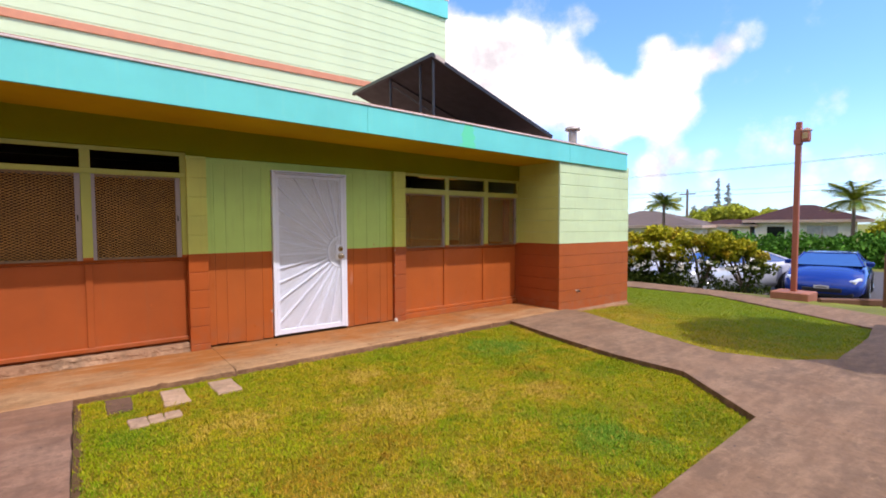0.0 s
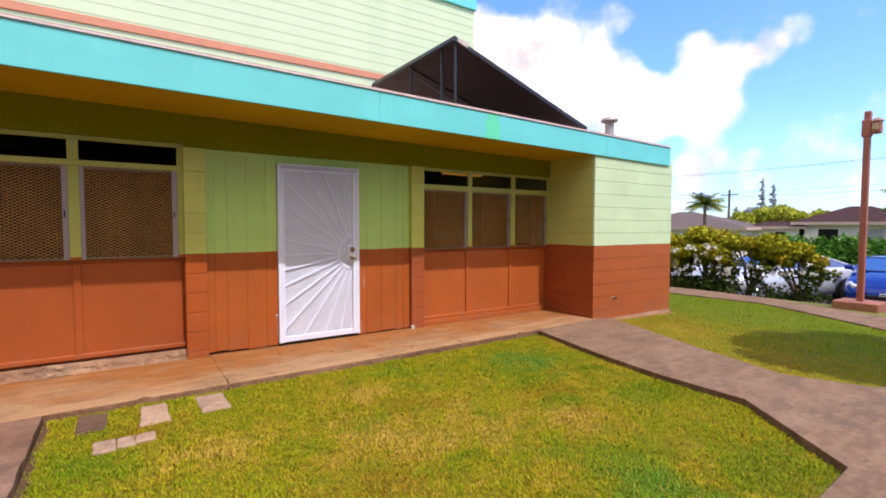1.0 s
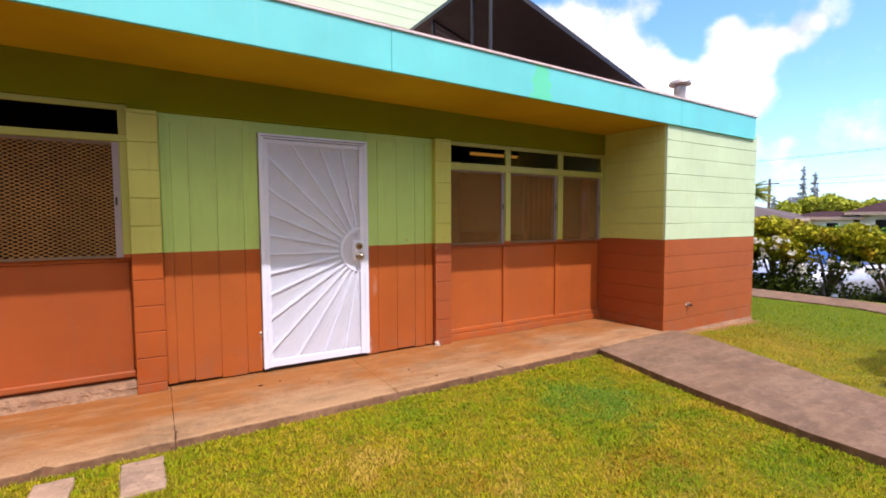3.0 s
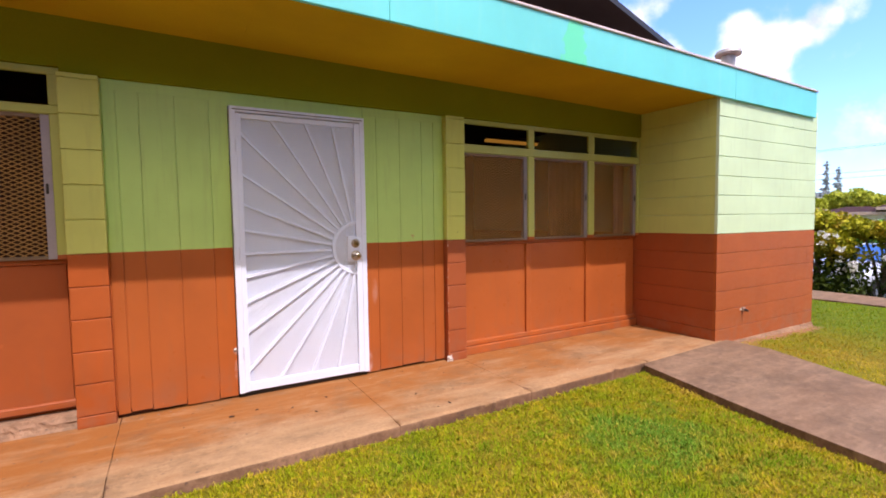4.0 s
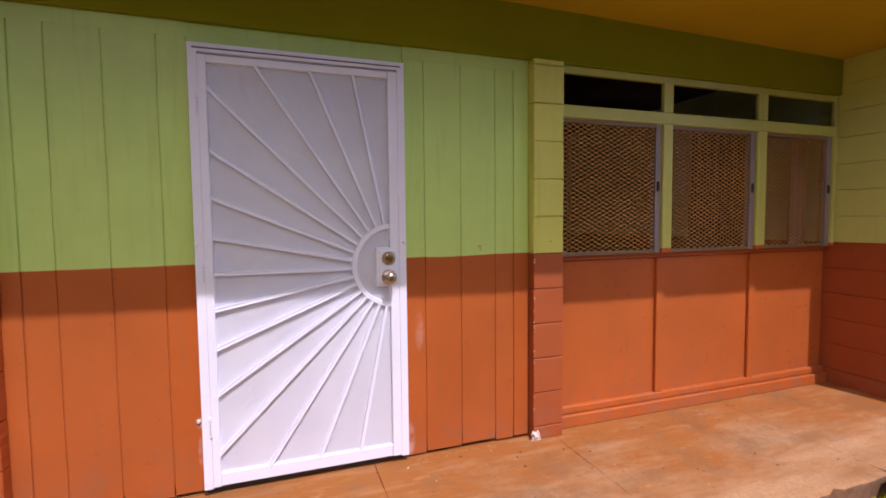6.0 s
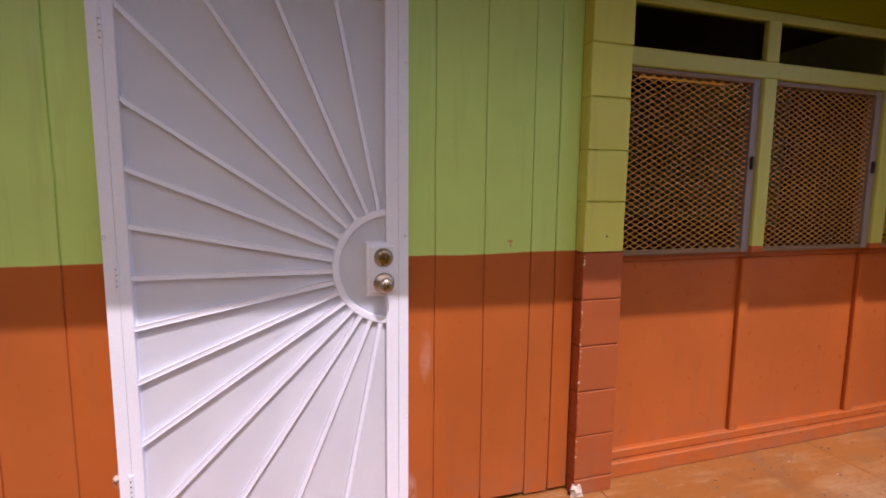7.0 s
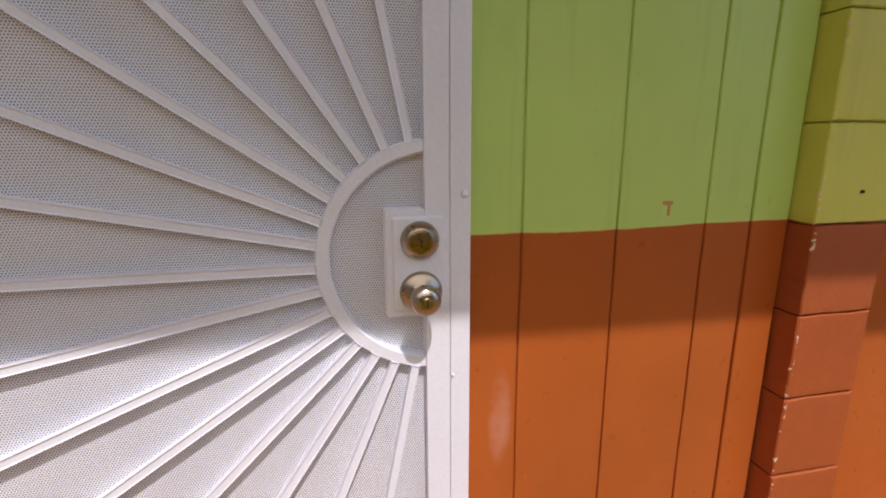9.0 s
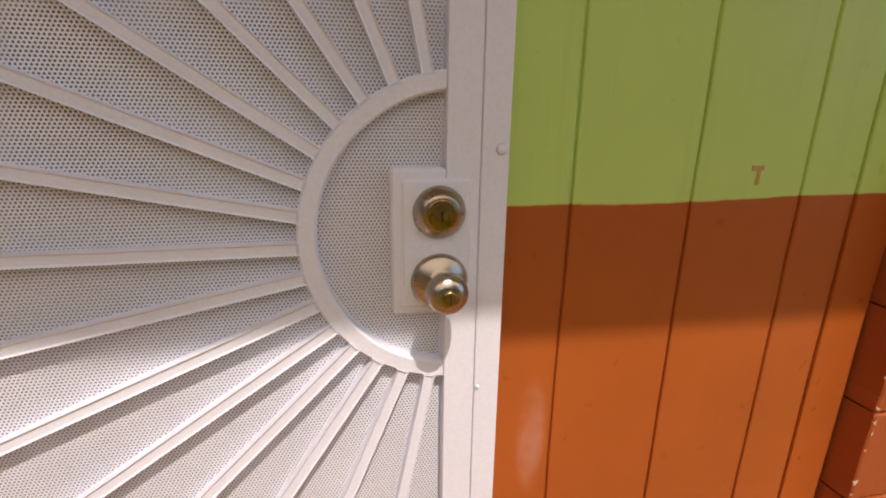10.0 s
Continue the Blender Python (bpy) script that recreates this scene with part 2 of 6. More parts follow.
def turquoise():
    """Fascia paint with chalky runs and one greener patch of touch-up paint."""
    m = Nodes("turquoise_fascia_paint", 0.45)
    c = (0.135, 0.68, 0.665)
    mott = m.ramp(m.noise(1.3, 5.0), 0.3, 0.7)
    col = m.mix(mott, dim(c, 0.9), dim(c, 1.08))
    run = m.ramp(m.noise(5.0, 4.0, 0.6, (3.0, 3.0, 0.3)), 0.55, 0.8, 0.0, 0.25)
    col = m.mix(run, col, (0.3, 0.72, 0.62))
    x, z = m.axis("X"), m.axis("Z")
    half = m.ramp(z, 2.40, 2.70, 0.13, 0.06)
    dx = m.math("ABSOLUTE", m.math("ADD", x, -3.955), 0.0)
    patch = m.ramp(m.math("SUBTRACT", m.math("ADD", half, m.ramp(m.noise(12.0), 0.3, 0.7, -0.04, 0.04)), dx), -0.01, 0.01, 0.0, 0.85)
    col = m.mix(patch, col, (0.10, 0.74, 0.40))
    m.color(col).bump(m.noise(80.0), 0.2, 0.001)
    return m.mat


M_TEAL = turquoise()
M_DRIP = plain("galvanised_drip_edge", (0.72, 0.60, 0.58), 0.5, 0.2, scale=4)
M_ROOF = plain("gravel_roofing", (0.36, 0.22, 0.17), 0.9, scale=3, fine=120, bump=0.7, dist=0.006)
M_WHITE = plain("white_powder_coat", (0.81, 0.86, 0.99), 0.38, var=0.03, scale=3.0, fine=200.0, bump=0.12, dist=0.0006)
M_SCREEN = plain("white_perforated_steel", (0.81, 0.86, 0.99), 0.5, var=0.04, fine=250, bump=0.1, dist=0.0004)
M_NICKEL = plain("satin_nickel", (0.46, 0.40, 0.33), 0.30, 1.0, var=0.05, scale=30, fine=400, bump=0.05, dist=0.0002)
M_BRASS = plain("worn_brass", (0.36, 0.24, 0.09), 0.3, 1.0, var=0.15, scale=60, fine=400, bump=0.05, dist=0.0002)
M_KEYHOLE = plain("dark_keyway", (0.03, 0.025, 0.02), 0.6)
M_INNER_DOOR = plain("painted_inner_door", (0.38, 0.34, 0.31), 0.55)
M_ALU = plain("dull_aluminium_frame", (0.36, 0.315, 0.33), 0.5, 0.1, var=0.08)
M_ALU_OLD = plain("tarnished_aluminium_frame", (0.26, 0.225, 0.22), 0.5, 0.1, var=0.1)
M_RAIL = plain("brown_painted_rail", (0.22, 0.14, 0.08), 0.55)
M_MESH = plain("rusty_tan_expanded_metal", (0.60, 0.29, 0.07), 0.6, 0.0, var=0.2, scale=4)
M_MESH_DARK = plain("brown_expanded_metal", (0.42, 0.215, 0.06), 0.65, 0.0, var=0.25, scale=4)
# tan curtain taken near black to carry the dimness indoors
M_CURTAIN = plain("darkened_tan_curtain", (0.045, 0.017, 0.007), 0.9, var=0.15, scale=5, fine=300)
M_LILAC = plain("dusty_rose_blind", (0.36, 0.24, 0.22), 0.85, var=0.08)
# near black: the unlit room is put into the colour
M_ROOM = plain("darkened_room_plaster", (0.055, 0.018, 0.012), 0.85)
M_SIDING = plain("pale_green_siding", (0.57, 0.68, 0.43), 0.55, var=0.06, scale=0.8)
M_BAND = plain("terracotta_band_paint", (0.60, 0.24, 0.13), 0.5, var=0.08)
M_PANEL_BACK = plain("solar_backsheet", (0.012, 0.007, 0.008), 0.5)
M_DARK_STEEL = plain("dark_steel_tube", (0.05, 0.05, 0.055), 0.4, 0.7)
M_ZINC = plain("weathered_zinc_pipe", (0.45, 0.42, 0.40), 0.55, 0.5, scale=20)
M_RUST = plain("rusted_cap", (0.34, 0.22, 0.16), 0.75, scale=25)
M_FOOT = plain("chipped_white_paint", (0.60, 0.53, 0.46), 0.8, var=0.3, scale=60)


def glass(name, tint=(0.85, 0.82, 0.78)):
    m = Nodes(name, 0.03)
    m.bsdf.inputs["Transmission Weight"].default_value = 1.0
    m.bsdf.inputs["IOR"].default_value = 1.02
    m.color(tint)
    return m.mat


M_GLASS = glass("window_glass")


def concrete(name, base, dirt, amount, toward=None, rough=0.85, blotch=1.0, front=None):
    """Broom-finished concrete with aggregate, dark spots, and red soil stain that is heavier towards the wall."""
    m = Nodes(name, rough, spec=0.3)
    a = m.ramp(m.noise(1.4, 6.0, 0.6, world=True), 0.3, 0.7)
    b = m.noise(55.0, 5.0, 0.7, world=True)
    col = m.mix(a, dim(base, 1.0 - 0.34 * blotch), dim(base, 1.0 + 0.28 * blotch))
    mid = m.noise(11.0, 6.0, 0.7, world=True)
    col = m.mix(m.ramp(mid, 0.47, 0.60, 0.0, 0.6 * blotch), col, dim(base, 1.5))
    col = m.mix(m.ramp(m.noise(19.0, 5.0, 0.7, world=True), 0.52, 0.64, 0.0, 0.55 * blotch), col, dim(base, 0.5))
    col = m.mix(m.ramp(b, 0.45, 0.7, 0.0, 0.5), col, dim(base, 0.55))
    st = m.ramp(m.noise(0.9, 7.0, 0.65, (1.0, 1.8, 1.0), world=True), 0.36, 0.60)
    if toward:
        grad = m.ramp(m.axis("Y"), toward[0], toward[1])
        st = m.ramp(m.math("ADD", m.math("MULTIPLY", st, 1.2), m.math("MULTIPLY", grad, 1.2)), 0.5, 1.6)
    col = m.mix(m.math("MULTIPLY", st, amount), col, dirt)
    streak = m.ramp(m.noise(2.6, 6.0, 0.65, (0.7, 3.5, 1.0), world=True), 0.5, 0.68, 0.0, 0.55 * blotch)
    col = m.mix(streak, col, dim(base, 1.45))
    worn = m.ramp(m.noise(3.3, 6.0, 0.7, world=True), 0.5, 0.62, 0.0, 0.55 * blotch)
    col = m.mix(worn, col, dim(base, 0.55))
    pale = m.ramp(m.noise(4.5, 6.0, 0.7, (1.0, 2.5, 1.0), world=True), 0.60, 0.70, 0.0, 0.6 * blotch)
    col = m.mix(pale, col, dim(base, 1.5))
    spot = m.ramp(m.noise(34.0, 2.0, 0.5, world=True), 0.69, 0.72, 0.0, 0.65)
    col = m.mix(spot, col, (0.08, 0.06, 0.05))
    h = m.math("ADD", b, m.math("MULTIPLY", m.noise(8.0, world=True), 0.8))
    if front:
        # worn pale towards the open edge, in long broken drifts
        bare = m.math("ADD", m.ramp(m.axis("Y"), front[0], front[1], 0.75, 0.0), m.ramp(m.noise(1.7, 6.0, 0.65, (0.6, 2.2, 1.0), world=True), 0.3, 0.7, -0.6, 0.6))
        col = m.mix(m.ramp(bare, 0.32, 0.82, 0.0, 0.72), col, m.mix(m.ramp(b, 0.4, 0.65), dim(base, 1.05), dim(base, 1.55)))
        smear = m.ramp(m.noise(2.1, 7.0, 0.7, world=True), 0.56, 0.70, 0.0, 0.5)
        col = m.mix(smear, col, (0.15, 0.07, 0.03))
    m.color(col).bump(h, 0.55, 0.006)
    return m.mat


M_WALKWAY = concrete("stained_walkway_concrete", (0.35, 0.21, 0.105), (0.31, 0.107, 0.018), 0.94, (4.7, 5.40), blotch=0.7, front=(4.55, 5.25))
M_PATH = concrete("weathered_path_concrete", (0.235, 0.146, 0.088), (0.19, 0.10, 0.05), 0.5, blotch=0.95)
M_PATH_OLD = concrete("old_damp_concrete", (0.25, 0.148, 0.10), (0.21, 0.10, 0.055), 0.6, blotch=0.95)
M_CURB = concrete("rough_curb_concrete", (0.36, 0.23, 0.14), (0.22, 0.085, 0.035), 0.6, blotch=1.2)
M_STONE = concrete("paving_stone", (0.40, 0.275, 0.185), (0.42, 0.26, 0.16), 0.4)
M_STONE_DARK = concrete("dark_paving_stone", (0.13, 0.075, 0.05), (0.17, 0.09, 0.045), 0.4)
M_NOSE = concrete("soil_stained_slab_face", (0.27, 0.15, 0.085), (0.18, 0.08, 0.038), 0.7, blotch=1.2)
M_EDGE = concrete("dirty_slab_edge", (0.22, 0.125, 0.072), (0.12, 0.055, 0.026), 0.8, blotch=1.3)


LUSH = [(3.75, 3.85, 0.55), (3.3, 3.5, 0.4), (2.53, 1.57, 0.45), (2.75, 1.9, 0.4), (3.3, 1.35, 0.45), (0.0, 3.6, 0.35), (7.4, 1.9, 1.3), (8.9, 3.0, 1.5), (9.3, 5.0, 1.4), (0.1, 1.7, 0.5), (3.95, 2.6, 0.35), (2.4, 4.3, 0.3)]
STRAWY = [(1.69, 3.0, 0.55), (1.47, 1.95, 0.5), (0.76, 3.4, 0.4), (2.4, 2.9, 0.6), (2.9, 2.5, 0.45), (1.2, 1.2, 0.6), (0.5, 2.2, 0.4), (1.9, 3.8, 0.4), (6.6, 3.7, 0.7)]
CLOVER = [(3.72, 3.75, 0.5), (2.6, 1.62, 0.34)]
EARTHY = [(0.8, 2.34, 0.36), (3.24, 2.95, 0.3), (1.39, 2.5, 0.32), (0.3, 3.95, 0.35), (1.9, 1.5, 0.3), (2.1, 3.4, 0.3), (3.3, 1.25, 0.25), (6.35, 4.25, 0.4), (7.1, 4.35, 0.45), (6.9, 3.7, 0.4), (7.7, 4.2, 0.4)]


def soil():
    m = Nodes("lawn_soil", 0.95, spec=0.2)
    a = m.ramp(m.noise(1.1, 5.0, world=True), 0.35, 0.65)
    b = m.noise(70.0, 5.0, 0.7, world=True)
    col = m.mix(a, (0.19, 0.18, 0.004), (0.27, 0.18, 0.012))
    col = m.mix(m.ramp(b, 0.4, 0.7), col, (0.13, 0.115, 0.007))
    col = m.mix(m.math("MULTIPLY", m.math("MAXIMUM", m.spots(LUSH), m.ramp(m.axis("X"), 6.6, 8.2)), 0.8), col, (0.085, 0.15, 0.003))
    # bare red earth beside the store room
    bare = m.math("MULTIPLY", m.ramp(m.math("ADD", m.axis("Y"), m.ramp(m.noise(3.0, 4.0, world=True), 0.3, 0.7, -0.08, 0.08)), 4.53, 4.64), m.math("MULTIPLY", m.ramp(m.axis("X"), 5.8, 6.0), m.ramp(m.axis("X"), 7.85, 7.95, 1.0, 0.0)))
    col = m.mix(bare, col, (0.30, 0.15, 0.07))
    # darker earth along the old slab
    col = m.mix(m.ramp(m.math("ADD", m.axis("X"), m.ramp(m.noise(9.0, 4.0, world=True), 0.3, 0.7, -0.03, 0.03)), -0.24, -0.21, 1.0, 0.0), col, (0.13, 0.072, 0.035))
    m.color(col).bump(b, 0.8, 0.01)
    return m.mat


def grass():
    """Blades that run from lush green over yellow to straw in drifts."""
    m = Nodes("mown_grass_blades", 0.75, spec=0.08)
    r = m.island()
    wide = m.noise(1.6, 6.0, 0.65, world=True)
    mid = m.noise(6.0, 5.0, 0.65, world=True)
    fine = m.noise(21.0, 4.0, 0.65, world=True)
    mixed = m.math("ADD", m.math("MULTIPLY", wide, 0.3), m.math("ADD", m.math("MULTIPLY", mid, 0.3), m.math("MULTIPLY", fine, 0.4)))
    green = m.mix(r, (0.20, 0.255, 0.002), (0.31, 0.345, 0.003))
    yellow = m.mix(r, (0.34, 0.285, 0.003), (0.48, 0.375, 0.008))
    straw = m.mix(r, (0.42, 0.285, 0.03), (0.60, 0.42, 0.08))
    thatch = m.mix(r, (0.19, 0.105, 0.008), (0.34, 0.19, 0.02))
    lush = m.mix(r, (0.095, 0.20, 0.002), (0.18, 0.30, 0.004))
    earth = m.mix(r, (0.24, 0.13, 0.006), (0.42, 0.22, 0.015))
    dry = m.math("ADD", mixed, m.math("MULTIPLY", m.spots(STRAWY), 0.095))
    dry = m.math("SUBTRACT", dry, m.math("MULTIPLY", m.spots(LUSH), 0.07))
    col = m.mix(m.ramp(dry, 0.478, 0.553), green, yellow)
    col = m.mix(m.ramp(dry, 0.548, 0.62), col, straw)
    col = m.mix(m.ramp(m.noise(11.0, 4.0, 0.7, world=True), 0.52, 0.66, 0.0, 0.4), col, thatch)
    col = m.mix(m.math("MULTIPLY", m.spots(EARTHY), m.ramp(fine, 0.35, 0.6, 0.2, 0.9)), col, earth)
    deep = m.math("MULTIPLY", m.spots(LUSH), m.ramp(m.math("ADD", m.math("MULTIPLY", mid, 0.5), m.math("MULTIPLY", fine, 0.5)), 0.40, 0.58, 0.15, 0.8))
    deep = m.math("MAXIMUM", deep, m.ramp(m.noise(2.3, 5.0, 0.65, world=True), 0.54, 0.64, 0.0, 0.8))
    deep = m.math("MAXIMUM", deep, m.math("MULTIPLY", m.ramp(m.axis("X"), 6.6, 8.2, 0.0, 1.0), m.ramp(mid, 0.35, 0.65, 0.35, 0.8)))
    col = m.mix(deep, col, lush)
    clover = m.mix(r, (0.07, 0.19, 0.012), (0.17, 0.34, 0.035))
    col = m.mix(m.math("MULTIPLY", m.spots(CLOVER), m.ramp(fine, 0.3, 0.55, 0.45, 0.9)), col, clover)
    col = m.mix(m.ramp(r, 0.82, 0.85, 0.0, 0.4), col, straw)
    col = m.mix(m.ramp(r, 0.92, 0.95, 0.0, 0.5), col, earth)
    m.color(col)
    return m.mat


M_SOIL, M_GRASS = soil(), grass()
M_ASPHALT = plain("worn_asphalt", (0.075, 0.07, 0.075), 0.9, scale=1.2, fine=60, bump=0.5, dist=0.006)
M_VERGE = plain("rough_verge_grass", (0.16, 0.17, 0.012), 0.95, var=0.4, scale=0.7, fine=12, bump=0.6, dist=0.05)


def leaf(name, dark, light, second=None, share=0.0, rough=0.7):
    m = Nodes(name, rough, spec=0.25)
    r = m.island()
    col = m.mix(r, dark, light)
    if second:
        patch = m.ramp(m.noise(1.6, 3.0, world=True), 0.5 - share * 0.3, 0.62 - share * 0.3)
        col = m.mix(patch, col, m.mix(r, dim(second, 0.7), second))
    m.color(col)
    return m.mat


def shrub_leaf():
    """Leaves with shade coloured in low down, golden and orange new growth towards the top."""
    m = Nodes("shrub_leaves", 0.65, spec=0.2)
    r = m.island()
    # dark lower leaves carry the crown's shade in their colour
    low_shade = m.mix(r, (0.010, 0.026, 0.003), (0.065, 0.095, 0.008))
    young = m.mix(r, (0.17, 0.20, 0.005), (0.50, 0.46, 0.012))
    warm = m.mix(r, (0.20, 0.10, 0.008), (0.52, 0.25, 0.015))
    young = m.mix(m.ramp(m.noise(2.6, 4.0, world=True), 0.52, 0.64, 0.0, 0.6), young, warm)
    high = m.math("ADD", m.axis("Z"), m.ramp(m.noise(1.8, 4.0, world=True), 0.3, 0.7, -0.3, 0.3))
    m.color(m.mix(m.ramp(high, 0.30, 0.70, 0.0, 0.95), low_shade, young))
    return m.mat


M_HEDGE = shrub_leaf()
M_BOX = leaf("clipped_hedge_leaves", (0.035, 0.13, 0.008), (0.10, 0.27, 0.016))
M_TREE = leaf("tree_leaves", (0.05, 0.11, 0.010), (0.18, 0.28, 0.02), (0.44, 0.47, 0.03), 0.7)
# needles paled to grey: distance haze is put into the colour
M_PINE = leaf("hazed_pine_needles", (0.24, 0.27, 0.27), (0.36, 0.38, 0.38))
M_PALM = leaf("palm_leaflets", (0.03, 0.09, 0.008), (0.14, 0.23, 0.02), (0.32, 0.34, 0.03), 0.3)
M_BARK = plain("grey_brown_bark", (0.17, 0.12, 0.09), 0.95, scale=8, fine=40, bump=0.8, dist=0.02)
M_POLE = plain("red_brown_pole_paint", (0.36, 0.10, 0.06), 0.5, var=0.12, scale=3)
M_PLINTH = plain("red_painted_plinth", (0.34, 0.13, 0.08), 0.75, var=0.15, scale=4)
M_WOOD_POST = plain("dark_wooden_post", (0.16, 0.075, 0.045), 0.8, scale=8)
M_CARBLUE = plain("blue_car_paint", (0.011, 0.045, 0.28), 0.12, 0.2, var=0.05, fine=500, bump=0.02)
M_CARWHITE = plain("silver_white_car_paint", (0.62, 0.66, 0.74), 0.2, 0.2, var=0.03, fine=500, bump=0.02)
# blue of the reflected sky put into the glass colour
M_CARGLASS = plain("sky_blue_car_glass", (0.03, 0.10, 0.32), 0.04, 0.0, var=0.05, bump=0.0, spec=1.0)
M_TYRE = plain("tyre_rubber", (0.02, 0.02, 0.02), 0.8)
M_RIM = plain("alloy_rim", (0.6, 0.6, 0.62), 0.3, 0.9)
M_LAMP = plain("clear_headlight", (0.75, 0.78, 0.8), 0.08, 0.3)
M_BLACK = plain("black_grille", (0.012, 0.012, 0.014), 0.4)
M_PLATE = plain("pale_number_plate", (0.7, 0.7, 0.68), 0.5)
M_HOUSE = plain("cream_house_wall", (0.82, 0.76, 0.68), 0.7, scale=1.0)
M_SHINGLE = plain("brown_shingle_roof", (0.060, 0.030, 0.028), 0.9, var=0.2, scale=1.5, fine=20, bump=0.6, dist=0.02, spec=0.1)
M_SHINGLE2 = plain("grey_shingle_roof", (0.12, 0.088, 0.075), 0.9, var=0.15, scale=1.5, fine=20, bump=0.6, dist=0.02)
M_HOUSEFASCIA = plain("house_fascia_board", (0.50, 0.36, 0.29), 0.6)
# dark sheet colour that stands for the shade inside house openings
M_OPENING_SHADE = plain("dark_opening_shade", (0.03, 0.03, 0.035), 0.08)
M_WIRE = plain("power_line", (0.09, 0.09, 0.10), 0.7)


# ---- mesh helpers ----
def mesh_from(bm, name, material, smooth=False):
    me = bpy.data.meshes.new(name)
    bm.to_mesh(me)
    bm.free()
    for m in (material if isinstance(material, (list, tuple)) else [material]):
        me.materials.append(m)
    if smooth:
        me.shade_smooth()
    return me


def part(name, bm, material, parent=None, label="", smooth=False):
    """Link a bmesh as one mesh object, under a thing where a parent is given."""
    ob = new(name, mesh_from(bm, name, material, smooth))
    ob.parent = parent
    if parent:
        ob.matrix_parent_inverse = parent.matrix_basis.inverted()
    if label:
        ob["label"] = label
    return ob


def thing(name, at=(0, 0, 0), label="", category="", group="", kind=""):
    """An Empty at a thing's base that carries its parts."""
    ob = new(name)
    ob.empty_display_size = 0.1
    ob.location = at
    return tagged(ob, label, category, group, kind)


def add_box(bm, x0, x1, y0, y1, z0, z1, bevel=0.0, m=None, seg=1):
    made = bmesh.ops.create_cube(bm, size=1.0)["verts"]
    for v in made:
        v.co = Vector((x0 + (v.co.x + 0.5) * (x1 - x0), y0 + (v.co.y + 0.5) * (y1 - y0), z0 + (v.co.z + 0.5) * (z1 - z0)))
        if m:
            v.co = m @ v.co
    if bevel:
        edges = list({e for v in made for e in v.link_edges})
        bmesh.ops.bevel(bm, geom=edges, offset=bevel, segments=seg, affect="EDGES", profile=0.5)
    return bm


def box(x0, x1, y0, y1, z0, z1, bevel=0.0, m=None, seg=1):
    return add_box(bmesh.new(), x0, x1, y0, y1, z0, z1, bevel, m, seg)


def add_tube(bm, a, b, r0, r1=None, sides=12, caps=True):
    a, b = Vector(a), Vector(b)
    d = b - a
    m = Matrix.Translation((a + b) / 2) @ d.to_track_quat("Z", "Y").to_matrix().to_4x4()
    bmesh.ops.create_cone(bm, cap_ends=caps, segments=sides, radius1=r0, radius2=r0 if r1 is None else r1, depth=d.length, matrix=m)
    return bm


def tube(a, b, r0, r1=None, sides=12):
    return add_tube(bmesh.new(), a, b, r0, r1, sides)


def lathe(profile, sides=32, m=None):
    """Turn (radius, height) pairs round the z axis."""
    bm = bmesh.new()
    rings = []
    for r, h in profile:
        if r < 1e-6:
            rings.append([bm.verts.new((0, 0, h))])
        else:
            rings.append([bm.verts.new((r * math.cos(2 * math.pi * i / sides), r * math.sin(2 * math.pi * i / sides), h)) for i in range(sides)])
    for lo, hi in zip(rings, rings[1:]):
        for i in range(sides):
            j = (i + 1) % sides
            q = [lo[i % len(lo)], lo[j % len(lo)], hi[j % len(hi)], hi[i % len(hi)]]
            q = [v for k, v in enumerate(q) if v not in q[:k]]
            if len(q) > 2:
                bm.faces.new(q)
    bmesh.ops.recalc_face_normals(bm, faces=bm.faces)
    if m:
        bm.transform(m)
    return bm


def prism(points, z0, z1, jitter=0.0, step=0.0, seed=1):
    """A slab with the outline given as (x, y) points; its edge may be broken up a little."""
    rnd = random.Random(seed)
    outline = []
    for (ax, ay), (bx, by) in zip(points, points[1:] + points[:1]):
        n = max(1, int(math.hypot(bx - ax, by - ay) / step)) if step else 1
        for k in range(n):
            w = k / n
            j = jitter if k else 0.0
            outline.append((ax + (bx - ax) * w + rnd.uniform(-j, j), ay + (by - ay) * w + rnd.uniform(-j, j)))
    bm = bmesh.new()
    lo = [bm.verts.new((x, y, z0)) for x, y in outline]
    up = [bm.verts.new((x, y, z1)) for x, y in outline]
    bm.faces.new(up)
    bm.faces.new(lo[::-1])
    for i in range(len(up)):
        j = (i + 1) % len(up)
        bm.faces.new((lo[i], lo[j], up[j], up[i]))
    bmesh.ops.recalc_face_normals(bm, faces=bm.faces)
    return bm


def raw(name, verts, faces, material, parent=None, label="", smooth=False):
    """A mesh from arrays that a rule has made."""
    me = bpy.data.meshes.new(name)
    me.from_pydata(verts, [], faces)
    me.materials.append(material)
    if smooth:
        me.shade_smooth()
    ob = new(name, me)
    ob.parent = parent
    if parent:
        ob.matrix_parent_inverse = parent.matrix_basis.inverted()
    if label:
        ob["label"] = label
    return ob


def fascia_low(x):
    return 2.451 - 0.0135 * x


def fascia_top(x):
    return 2.789 - 0.0175 * x


# ---- ground ----
def ground_z(x, y=0.0):
    """The land falls gently from the building to the street."""
    knots = [(-5000, -0.10), (9.5, -0.10), (11.5, -0.16), (13.2, -0.36), (15.6, -0.74), (20.0, -0.76), (30.0, -0.72), (60.0, -0.9), (5000, -1.0)]
    for (xa, za), (xb, zb) in zip(knots, knots[1:]):
        if x <= xb:
            return za + (zb - za) * (x - xa) / (xb - xa)
    return -1.0


